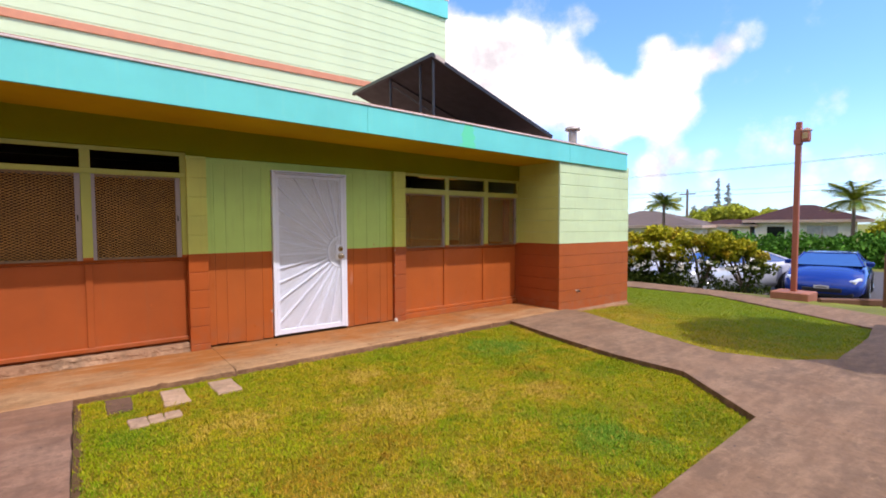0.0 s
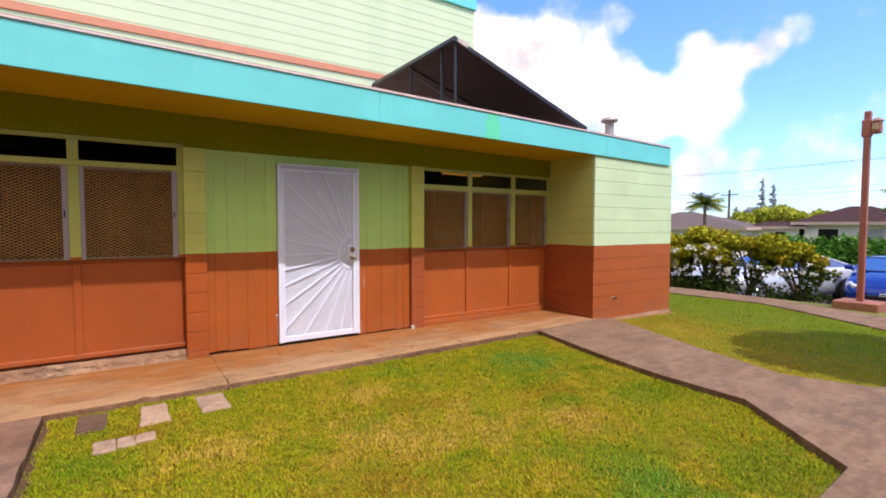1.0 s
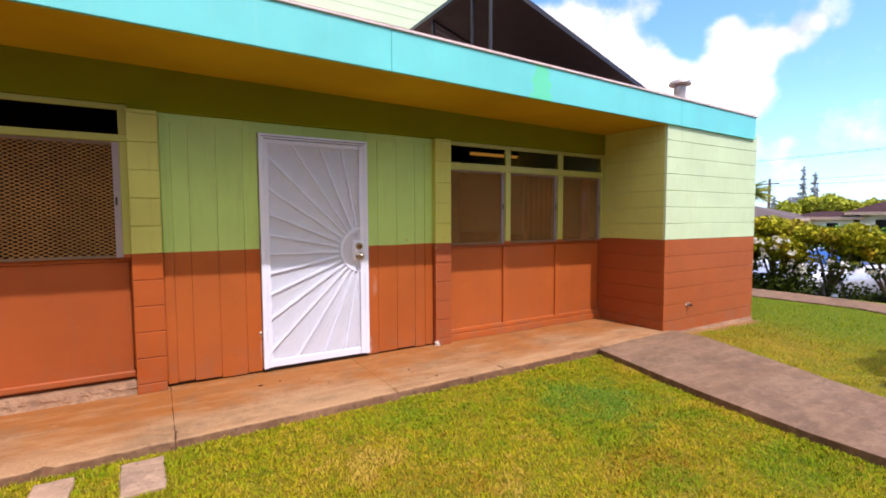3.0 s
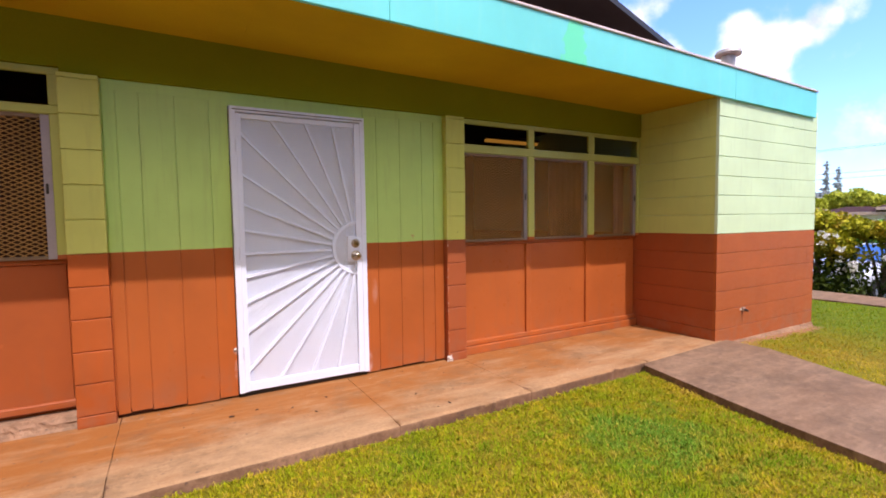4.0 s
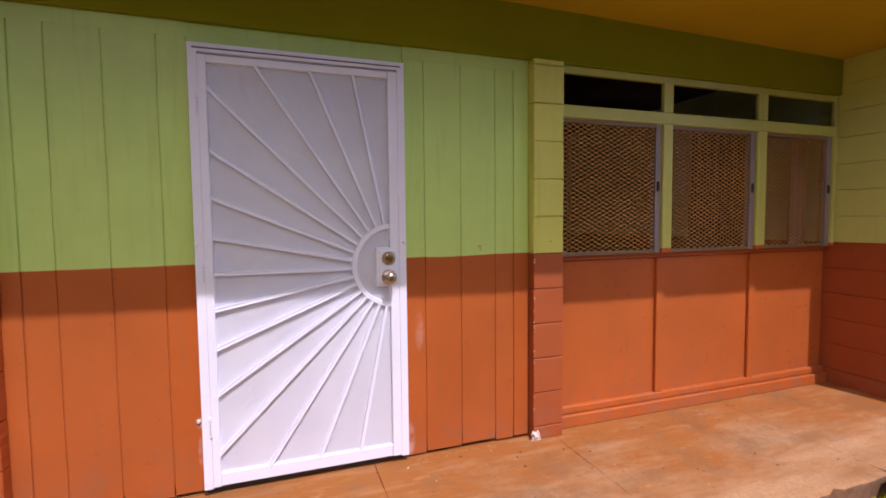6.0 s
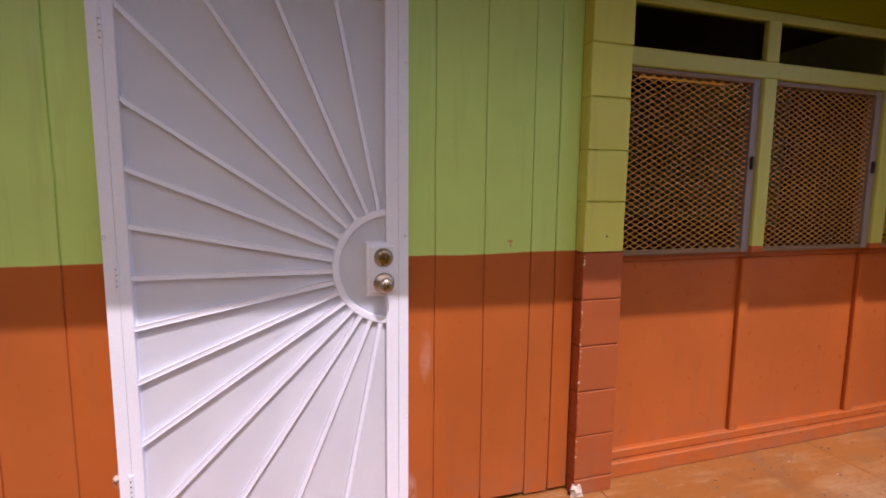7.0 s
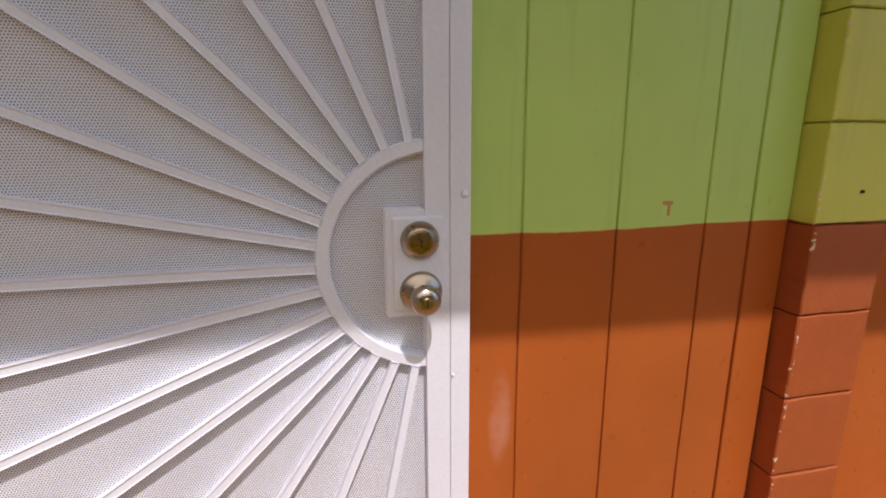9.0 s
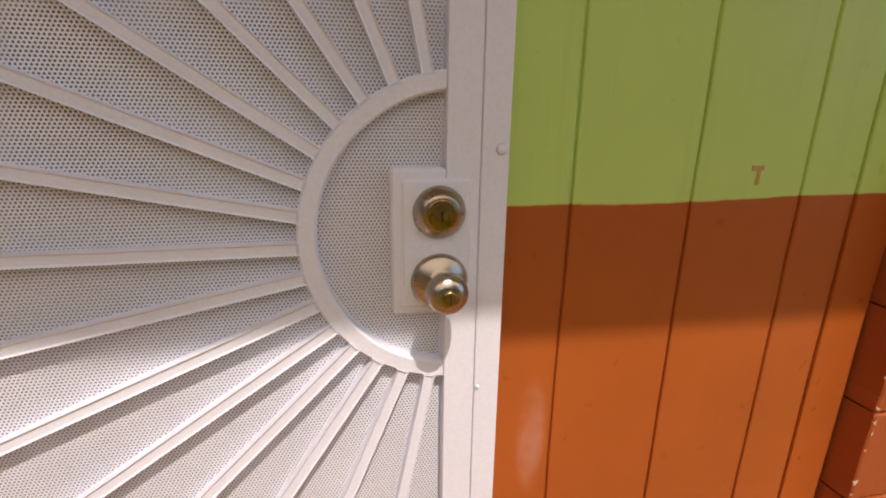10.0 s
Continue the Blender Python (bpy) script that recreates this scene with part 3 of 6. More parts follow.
def build_ground():
    xs = [-3000, -300, -60, -20, -8, 0, 4, 8, 9.5, 11.5, 13.2, 14.4, 15.6, 20, 25, 30, 40, 60, 120, 400, 3000]
    ys = [-3000, -300, -60, -20, -8, 0, 4, 8, 14, 24, 50, 120, 400, 3000]
    verts = [(x, y, ground_z(x) - 0.02) for x in xs for y in ys]
    n = len(ys)
    faces = [(i * n + j, (i + 1) * n + j, (i + 1) * n + j + 1, i * n + j + 1) for i in range(len(xs) - 1) for j in range(n - 1)]
    tagged(raw("ground", verts, faces, M_VERGE), "rough grassy ground falling gently towards the street", "ground", kind="structure")


build_ground()
LAWN = [(-0.27, -4.0), (-0.27, 4.55), (4.66, 4.575), (4.40, 3.45), (4.27, 2.65), (4.25, 1.93), (3.58, 1.11), (2.0, 1.03), (1.9, -4.0)]
SIDE_LAWN = [(6.1, 4.69), (6.06, 4.29), (5.51, 2.91), (5.22, 2.05), (5.45, 1.47), (5.83, 1.2), (7.4, 1.22), (8.45, 1.36), (9.1, 2.45), (10.05, 4.2), (9.95, 5.9), (9.6, 8.5), (7.86, 8.5), (7.86, 4.69)]


def inside(x, y, poly):
    hit = False
    for (ax, ay), (bx, by) in zip(poly, poly[1:] + poly[:1]):
        if (ay > y) != (by > y) and x < (bx - ax) * (y - ay) / (by - ay) + ax:
            hit = not hit
    return hit


def lawn_z(x, y):
    base = -0.045 if x < 5 else -0.03 - 0.05 * min(1.0, max(0.0, (x - 5.6) / 2.4))
    return base + 0.004 * noise.noise((x * 1.3, y * 1.3, 0.0))


def build_lawn(name, poly, label):
    """The turf's soil, as a grid trimmed to the outline."""
    x0, x1 = min(p[0] for p in poly), max(p[0] for p in poly)
    y0, y1 = min(p[1] for p in poly), max(p[1] for p in poly)
    bm = prism(poly, -0.16, -0.06)
    for lo, hi, no in ((x0, x1, (1, 0, 0)), (y0, y1, (0, 1, 0))):
        for k in range(1, int((hi - lo) / 0.4)):
            at = [c * (lo + 0.4 * k) for c in no]
            bmesh.ops.bisect_plane(bm, geom=bm.verts[:] + bm.edges[:] + bm.faces[:], plane_co=at, plane_no=no)
    for v in bm.verts:
        if v.co.z > -0.1:
            v.co.z = lawn_z(v.co.x, v.co.y) - 0.017
    bmesh.ops.triangulate(bm, faces=[f for f in bm.faces if abs(f.normal.z) > 0.5])
    return tagged(part(name, bm, M_SOIL), label, "lawn", kind="structure")


def rough_noise(x, y, k):
    """A cheap smooth noise over arrays."""
    return (np.sin(1.7 * k * x + 1.3 + 1.1 * np.sin(1.3 * k * y)) * np.sin(1.9 * k * y + 0.7 + 1.2 * np.sin(1.1 * k * x)) + 0.5 * np.sin(4.1 * k * x + 2.0) * np.sin(3.7 * k * y + 0.4)) / 1.5


def in_outline(x, y, poly):
    hit = np.zeros(len(x), bool)
    for (ax, ay), (bx, by) in zip(poly, poly[1:] + poly[:1]):
        if ay != by:
            hit ^= ((ay > y) != (by > y)) & (x < (bx - ax) * (y - ay) / (by - ay) + ax)
    return hit


def build_blades(name, poly, count, label):
    """Mown grass: single bent blades scattered over the outline, in thick and thin tufts."""
    rng = np.random.default_rng(7)
    x0, x1 = min(p[0] for p in poly), max(p[0] for p in poly)
    y0, y1 = max(-0.6, min(p[1] for p in poly)), max(p[1] for p in poly)
    x, y = rng.uniform(x0, x1, count), rng.uniform(y0, y1, count)
    keep = in_outline(x, y, poly)
    for a, b, c, d in STONE_BOXES:
        keep &= ~((a + 0.004 < x) & (x < b - 0.004) & (c + 0.004 < y) & (y < d - 0.004) & (rng.uniform(size=count) < 0.985))
    # worn soil along the edge of the near slab and beside the store room
    keep &= ~((x < -0.24 + 0.03 * rough_noise(x, y, 3.0)) & (rng.uniform(size=count) < 0.9))
    keep &= ~((x > 5.8) & (x < 7.9) & (y > 4.60 + 0.05 * rough_noise(x, y, 2.0)) & (rng.uniform(size=count) < 0.8))
    keep &= ~((x > 1.9) & (x < 3.6) & (y < 1.04 + 0.05 * (x - 2.0) + 0.03 + 0.03 * rough_noise(x, y, 4.0)) & (rng.uniform(size=count) < 0.9))
    keep &= rng.uniform(size=count) < 0.86 + 0.22 * rough_noise(x, y, 5.0) + 0.30 * rough_noise(x, y, 19.0)
    x, y = x[keep], y[keep]
    n = len(x)
    z = np.where(x < 5, -0.045, -0.03 - 0.05 * np.clip((x - 5.6) / 2.4, 0, 1)) - 0.016 + 0.003 * rough_noise(x, y, 1.2)
    tuft = rough_noise(x + 0.05 * rough_noise(x, y, 9.0), y + 0.05 * rough_noise(y, x, 8.0), 24.0)
    tall = rng.uniform(0.009, 0.021, n) * (1.0 + 0.35 * rough_noise(x, y, 3.3) + 0.45 * tuft)
    a, lean = rng.uniform(0, 6.283, n), rng.uniform(0.2, 1.6, n) * tall
    w = rng.uniform(0.0013, 0.0030, n)
    ca, sa = np.cos(a), np.sin(a)
    lx, ly = -sa * lean, ca * lean
    v = np.empty((n, 5, 3), np.float32)
    for k, (side, out, up, s) in enumerate(((-1, 0, 0, 1), (1, 0, 0, 1), (1, 0.45, 0.65, 0.75), (-1, 0.45, 0.65, 0.75), (0, 1, 1, 0))):
        v[:, k, 0] = x + side * ca * w * s + lx * out
        v[:, k, 1] = y + side * sa * w * s + ly * out
        v[:, k, 2] = z + tall * up
    loop = (np.array([0, 1, 2, 3, 3, 2, 4], np.int32)[None] + (5 * np.arange(n, dtype=np.int32))[:, None]).reshape(-1)
    start = (np.array([0, 4], np.int32)[None] + (7 * np.arange(n, dtype=np.int32))[:, None]).reshape(-1)
    me = bpy.data.meshes.new(name)
    me.vertices.add(n * 5)
    me.vertices.foreach_set("co", v.reshape(-1))
    me.loops.add(len(loop))
    me.loops.foreach_set("vertex_index", loop)
    me.polygons.add(len(start))
    me.polygons.foreach_set("loop_start", start)
    me.update(calc_edges=True)
    me.validate()
    me.materials.append(M_GRASS)
    return tagged(new(name, me), label, "grass", kind="stuff")


STONE_BOXES = [(-0.065, 0.1, 4.15, 4.5), (0.30, 0.49, 4.08, 4.47), (0.69, 0.885, 4.1, 4.48), (0.05, 0.38, 3.75, 3.92)]
build_lawn("lawn_1", LAWN, "patchy mown lawn beside the walkway")
build_lawn("lawn_2", SIDE_LAWN, "mown lawn between path and pavement")


# ---- concrete ----
def slab(name, pts, z0, z1, material, parent, seed=1, jitter=0.006, step=0.12, soft=0.005, worn=0.0):
    bm = prism(pts, z0, z1, jitter, step, seed)
    top = [f for f in bm.faces if f.normal.z > 0.5]
    edges = [e for f in top for e in f.edges]
    if worn:  # the open front edge is broken and rounded, the joints are tight
        front = [e for e in edges if all(v.co.y < 4.70 for v in e.verts)]
        for v in {v for e in front for v in e.verts}:
            v.co.y += 0.010 * noise.noise((v.co.x * 9, 0.0, seed)) + 0.006 * noise.noise((v.co.x * 31, 3.0, seed))
            v.co.z -= 0.006 * abs(noise.noise((v.co.x * 14, 7.0, seed)))
        bmesh.ops.bevel(bm, geom=front, offset=worn, segments=3, affect="EDGES", profile=0.6)
        edges = list({e for f in bm.faces if f.normal.z > 0.9 for e in f.edges if max(v.co.y for v in e.verts) > 4.72})
    bmesh.ops.bevel(bm, geom=edges, offset=soft, segments=1, affect="EDGES")
    bm.normal_update()
    for f in bm.faces:
        f.material_index = 1 if abs(f.normal.z) < 0.3 else 0
    return part(name, bm, [material, M_NOSE if worn else M_EDGE], parent)


walkway = thing("walkway", (2.0, 5.0, 0.0), "stained concrete walkway along the building wall", "walkway", kind="structure")
G = 0.0011


def FRONT(x):
    """The walkway's front edge, which drifts a little off the wall's line."""
    return 4.545 + 0.018 * max(0.0, min(x, 4.8))


for k, (xa, xb) in enumerate(((-4.5, -1.4), (-1.4, 0.95), (0.95, 2.43), (2.43, 3.47), (3.47, 4.78), (4.78, 5.89))):
    pts = [(xa + G, FRONT(xa)), (xb - G, FRONT(xb)), (xb - G, 5.70), (xa + G, 5.70)]
    if k == 5:
        pts = [(xa + G, 4.62), (6.02, 4.69), (5.885, 4.72), (5.885, 5.70), (xa + G, 5.70)]
    slab("slab", pts, -0.16, 0.0, M_WALKWAY, walkway, k, jitter=0.002, step=0.05, soft=0.0022, worn=0.022)
path = thing("path", (4.8, 3.0, 0.0), "weathered grey concrete path edged by lawn", "path", kind="structure")
slab("slab", [(4.67, 4.57), (4.40, 3.45), (4.27, 2.65), (4.25, 1.93), (3.595, 1.11), (3.78, 0.5), (4.6, -2.2), (5.6, -2.2), (5.83, 1.19), (5.45, 1.46), (5.22, 2.04), (5.51, 2.91), (5.70, 3.38), (6.06, 4.28), (6.06, 4.685), (4.71, 4.612)], -0.16, -0.003, M_PATH, path, 11, jitter=0.0015, soft=0.0025)
slab("slab", [(3.593, 1.105), (2.0, 1.03), (2.0, -2.2), (4.598, -2.2), (3.777, 0.5)], -0.16, -0.003, M_PATH, path, 13, jitter=0.0015, soft=0.0025)
slab("slab", [(5.62, -2.2), (10.0, -2.2), (9.6, 1.0), (8.45, 1.35), (7.4, 1.21), (5.85, 1.18)], -0.2, -0.02, M_PATH, path, 14)
slab("slab", [(-4.5, -4.0), (-0.28, -4.0), (-0.275, 4.545), (-4.5, 4.545)], -0.16, -0.004, M_PATH_OLD, path, 15)
pavement = thing("pavement", (9.7, 4.0, -0.1), "narrow concrete pavement beyond the lawn", "pavement", kind="structure")
for k in range(7):
    # the pavement bends round the lawn
    line_in = [(8.47, 1.37), (9.12, 2.46), (9.72, 3.5), (10.07, 4.2), (10.03, 5.2), (9.97, 5.9), (9.8, 7.2), (9.6, 9.0)]
    line_out = [(9.55, 1.02), (10.1, 2.15), (10.4, 3.1), (10.85, 4.25), (10.95, 5.3), (10.95, 6.2), (10.8, 7.4), (10.6, 9.2)]
    a, b, c, d = line_in[k], line_out[k], line_out[k + 1], line_in[k + 1]
    slab("slab", [a, b, c, d], -0.25, -0.075, M_PATH, pavement, 20 + k, 0.003)


def stepping_stone(x0, x1, y0, y1, material, label, seed, tilt=0.0):
    rnd = random.Random(seed)
    j = lambda: rnd.uniform(-0.012, 0.012) * min(1.0, (x1 - x0) / 0.16) ** 2
    bm = prism([(x0 + j(), y0 + j()), (x1 + j(), y0 + j()), (x1 + j(), y1 + j()), (x0 + j(), y1 + j())], -0.09, -0.046, 0.006, 0.05, seed)
    bmesh.ops.bevel(bm, geom=[e for f in bm.faces if f.normal.z > 0.5 for e in f.edges], offset=0.006, segments=1, affect="EDGES")
    ob = part("paving_stone", bm, material)
    return tagged(ob, label, "paving stone", "stones in the lawn")


stepping_stone(-0.065, 0.1, 4.15, 4.5, M_STONE_DARK, "dark damp paving stone sunk in the grass", 3)
stepping_stone(0.30, 0.49, 4.08, 4.47, M_STONE, "pale square paving stone sunk in the grass", 4)
stepping_stone(0.69, 0.885, 4.1, 4.48, M_STONE, "pale square paving stone sunk in the grass", 5)
for k, (a, b) in enumerate(((0.04, 0.168), (0.172, 0.266), (0.270, 0.385))):
    stepping_stone(a, b, 3.75 + 0.02 * k, 3.93, M_STONE, "broken piece of pale paving stone in the grass", 6 + k)


# ---- the low building ----
M_GAP = plain("shaded_gap_brown", (0.15, 0.055, 0.028), 0.9)
WX0 = -4.5  # the wall goes on past the view
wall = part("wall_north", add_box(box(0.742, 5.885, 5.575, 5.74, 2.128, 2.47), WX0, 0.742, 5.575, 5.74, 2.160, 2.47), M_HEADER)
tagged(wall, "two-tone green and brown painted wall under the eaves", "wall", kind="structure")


def wall_part(name, *b, material=M_BOARD, bevel=0.0, parent=None):
    return part(name, box(*b, bevel), material, parent or wall)


for xa, xb in ((0.735, 1.640), (2.610, 3.51)):
    wall_part("backing", xa, xb, 5.6057, 5.74, 0.055, 2.060)
    wall_part("head_backing", xa, xb, 5.608, 5.74, 2.0602, 2.126)
    # set-back strip coloured dark as the shade under the board ends
    wall_part("footing", xa, xb, 5.64, 5.74, 0.0, 0.055, material=M_GAP)
wall_part("door_head", 1.640, 2.610, 5.606, 5.74, 2.036, 2.126)
for xa, xb in ((WX0, 0.742), (3.518, 5.885)):
    wall_part("panel_backing", xa, xb, 5.675, 5.74, 0.0, 1.0)
def plank(x0, x1, y0, z0, z1):
    """One upright board with rounded, hand-planed long edges."""
    bm = box(x0, x1, y0, 5.608, z0, z1)
    bmesh.ops.bevel(bm, geom=[e for e in bm.edges if all(v.co.y < y0 + 0.001 for v in e.verts) and abs(e.verts[0].co.z - e.verts[1].co.z) > 0.5], offset=0.0034, segments=2, affect="EDGES", profile=0.55)
    for k in range(1, 24):
        bmesh.ops.bisect_plane(bm, geom=bm.verts[:] + bm.edges[:] + bm.faces[:], plane_co=(0, 0, z0 + (z1 - z0) * k / 24), plane_no=(0, 0, 1))
    for v in bm.verts:
        side = x0 if v.co.x < (x0 + x1) / 2 else x1
        v.co.x += 0.0022 * noise.noise((round(side, 2) * 40, 0.0, v.co.z * 3.2)) + 0.0012 * noise.noise((round(side, 2) * 40, 5.0, v.co.z * 11))
    return part("plank", bm, M_BOARD, wall)


# vertical tongue-and-groove boards either side of the door
EDGES = (0.934, 1.005, 1.124, 1.321, 1.521, 1.642), (2.608, 2.717, 2.919, 3.121, 3.234, 3.328)
for run in EDGES:
    for k, (xa, xb) in enumerate(zip(run, run[1:])):
        low = 0.012 + 0.006 * ((k * 7) % 3) + (0.016 if xa < 1.01 else 0.0)
        strip = xa > 3.2 or xb < 1.02
        gap = 0.0022
        plank(xa + gap, xb - gap, 5.598 if strip else 5.60, low, 2.062)
for xa, xb in ((0.934, 1.642), (2.608, 3.328)):
    wall_part("top_trim", xa, xb, 5.5995, 5.608, 2.0622, 2.126, bevel=0.0006)
# panels, battens and base trim under the windows
RIGHT_BAYS = ((3.522, 4.274), (4.350, 5.082), (5.170, 5.846))
LEFT_BAYS = ((-1.79, -1.024), (-0.94, -0.172), (-0.088, 0.682))
for bays in (RIGHT_BAYS, LEFT_BAYS):
    for xa, xb in bays:
        wall_part("panel", xa - 0.028, xb + 0.028, 5.655, 5.675, 0.115, 1.0, bevel=0.002, material=M_PANEL if xb < 1 else M_BOARD)
for xa, xb in ((4.278, 4.336), (5.092, 5.15), (-0.16, -0.10), (-1.012, -0.952)):
    wall_part("batten", xa, xb, 5.632, 5.655, 0.116, 1.0, bevel=0.004, material=M_PANEL if xb < 1 else M_BOARD)
for xa, xb, z0 in ((3.520, 5.884, 0.045), (WX0, 0.742, 0.088)):
    wall_part("base_trim", xa, xb, 5.628, 5.674, z0 + 0.03, z0 + 0.075, bevel=0.006, material=M_PANEL if xb < 1 else M_BOARD)
wall_part("base_board", 3.520, 5.884, 5.605, 5.674, 0.0, 0.073, bevel=0.005)


def rough_ledge(x0, x1, profile, steps, rough, parent, label):
    """A bare ledge with a broken face: the profile's (y, z) points drawn along x."""
    bm = bmesh.new()
    rows = []
    for i in range(steps + 1):
        x = x0 + (x1 - x0) * i / steps
        row = []
        for k, (y, z) in enumerate(profile):
            d = noise.noise((x * 9, y * 30, z * 30)) * 0.016 + noise.noise((x * 28, y * 60, z * 60)) * 0.011 if 0 < k < len(profile) - 1 else 0.0
            row.append(bm.verts.new((x, y + d * rough, z + d * rough * 0.7)))
        rows.append(row)
    for a, b in zip(rows, rows[1:]):
        for k in range(len(profile) - 1):
            bm.faces.new((a[k], a[k + 1], b[k + 1], b[k]))
    bmesh.ops.recalc_face_normals(bm, faces=bm.faces)
    return part("curb", bm, M_CURB, parent, label)


rough_ledge(WX0, 0.740, ((5.674, 0.092), (5.622, 0.090), (5.604, 0.085), (5.594, 0.070), (5.588, 0.050), (5.583, 0.030), (5.576, 0.012), (5.570, 0.0)), 260, 1.0, wall, "rough bare concrete ledge with flaking paint")

# ---- block pilasters ----
BLOCKS = {}


def block(w, d, h, parent, at, material=M_BLOCK, bevel=0.0051):
    """One concrete block; alike blocks share a mesh."""
    key = (round(w, 3), round(d, 3), round(h, 3))
    if key not in BLOCKS:
        if bevel < 0.005:  # flush end joints: only the bed joints are raked
            bm = box(0, w, 0, d, 0, h)
            along = 0 if w > d else 1
            sel = [e for e in bm.edges if abs((e.verts[0].co - e.verts[1].co)[along]) > 0.5 * max(w, d)]
            bmesh.ops.bevel(bm, geom=sel, offset=bevel, segments=1, affect="EDGES")
            long = max(w, d)
            for k in range(1, int(long / 0.03)):
                cut = [0.0, 0.0, 0.0]
                cut[along] = 0.03 * k
                bmesh.ops.bisect_plane(bm, geom=bm.verts[:] + bm.edges[:] + bm.faces[:], plane_co=cut, plane_no=[1.0 if c == along else 0.0 for c in range(3)])
            for v in bm.verts:  # uneven, smeared joints
                if min(v.co.z, h - v.co.z) < bevel * 1.1:
                    q = v.co[along]
                    fade = max(0.0, min(1.0, (q - 0.01) / 0.05, (long - 0.01 - q) / 0.05))
                    v.co.z += fade * (0.0030 * noise.noise((q * 9, h * 70 + (5 if v.co.z > h / 2 else 0), w)) + 0.0022 * noise.noise((q * 33, 4.0, h * 90)))
            BLOCKS[key] = mesh_from(bm, "block", material)
        else:
            BLOCKS[key] = mesh_from(box(0, w, 0, d, 0, h, bevel), "block", material)
    ob = new("block", BLOCKS[key])
    ob.parent = parent
    ob.matrix_parent_inverse = parent.matrix_basis.inverted()
    ob.location = at
    return ob


def rough_block(x0, x1, z0, z1, y0, material, parent, seed):
    """A hand-laid block with chipped arrises."""
    bm = box(x0, x1, y0, 5.70, z0, z1)
    for lo, hi, no in ((x0, x1, (1, 0, 0)), (z0, z1, (0, 0, 1))):
        for k in range(1, 12):
            bmesh.ops.bisect_plane(bm, geom=bm.verts[:] + bm.edges[:] + bm.faces[:], plane_co=[c * (lo + (hi - lo) * k / 12) for c in no], plane_no=no)
    rim = [e for e in bm.edges if len(e.link_faces) == 2 and e.link_faces[0].normal.dot(e.link_faces[1].normal) < 0.5 and all(v.co.y < y0 + 0.001 for v in e.verts)]
    bmesh.ops.bevel(bm, geom=rim, offset=0.0028, segments=1, affect="EDGES")
    for v in bm.verts:
        near = min(v.co.x - x0, x1 - v.co.x, v.co.z - z0, z1 - v.co.z)
        if v.co.y < y0 + 0.01 and near < 0.006:
            d = noise.noise_vector((v.co.x * 45, seed * 3.7, v.co.z * 45))
            v.co += Vector((d.x * 0.0024, abs(d.y) * 0.0022, d.z * 0.0024))
    return part("block", bm, material, parent)


def pilaster(name, x0, x1, material):
    p = part(name, box(x0 + 0.008, x1 - 0.008, 5.552, 5.67, 0.0, 2.125), material)
    tagged(p, "stacked concrete block pilaster painted cream over brown", "pilaster", kind="structure")
    course = PAINT_LINE - 5 * 0.1975
    tops = [course + 0.1975 * k for k in range(6)] + [PAINT_LINE + 0.207 * k for k in range(1, 7)]
    lo = 0.0
    for k, hi in enumerate(tops):
        hi = min(hi, 2.128)
        if hi - lo > 0.02:
            rough_block(x0, x1, lo, hi - 0.0045, 5.541 + 0.0015 * math.sin(k * 2.3), material, p, k + 20 * x0)
        lo = hi
    return p


pilaster("pilaster_1", 0.733, 0.930, M_PILASTER)
pilaster("pilaster_2", 3.331, 3.520, M_PILASTER_MAROON)
nail = part("nail", tube((3.435, 5.545, 1.127), (3.435, 5.537, 1.127), 0.0032, sides=8), M_KEYHOLE)
tagged(nail, "small dark nail stuck in the painted pilaster", "nail")
foot = lathe([(0.0, 0.0), (0.030, 0.0), (0.030, 0.02), (0.027, 0.04), (0.016, 0.052), (0.0, 0.055)], 11, Matrix.Translation((3.345, 5.543, 0.0)) @ Matrix.Diagonal((1.0, 0.45, 1.0, 1.0)))
for v in foot.verts:
    v.co += Vector(noise.noise_vector(v.co * 40)) * 0.015
tagged(part("rubble_lump", foot, M_FOOT), "small lump of white-painted mortar at the pilaster's foot", "rubble")


# ---- windows ----
def expanded_mesh(x0, x1, z0, z1, y, parent, material, half):
    """Expanded metal: two families of slanting strands that make flat diamonds."""
    w, h, thick = 0.053, 0.0265, 0.0008
    bm = bmesh.new()
    for sign in (1, -1):
        slope = sign * h / w
        rise = slope * (x1 - x0)
        k0, k1 = int(math.floor((z0 - max(rise, 0)) / h)), int(math.ceil((z1 - min(rise, 0)) / h))
        for k in range(k0, k1 + 1):
            za = k * h
            pts = [x0, x1, x0 + (z0 - za) / slope, x0 + (z1 - za) / slope]
            lo = max(x0, min(pts[2], pts[3]))
            hi = min(x1, max(pts[2], pts[3]))
            if hi - lo < 0.004:
                continue
            yy = y + sign * thick * 0.6
            a, b = (lo, za + slope * (lo - x0)), (hi, za + slope * (hi - x0))
            v = [bm.verts.new(p) for p in ((a[0], yy - thick, a[1] - half), (b[0], yy - thick, b[1] - half), (b[0], yy - thick, b[1] + half), (a[0], yy - thick, a[1] + half),
                                           (a[0], yy + thick, a[1] - half), (b[0], yy + thick, b[1] - half), (b[0], yy + thick, b[1] + half), (a[0], yy + thick, a[1] + half))]
            for q in ((0, 1, 2, 3), (5, 4, 7, 6), (4, 5, 1, 0), (3, 2, 6, 7)):
                bm.faces.new([v[i] for i in q])
    return part("expanded_mesh", bm, material, parent, "tan diamond expanded-metal guard")


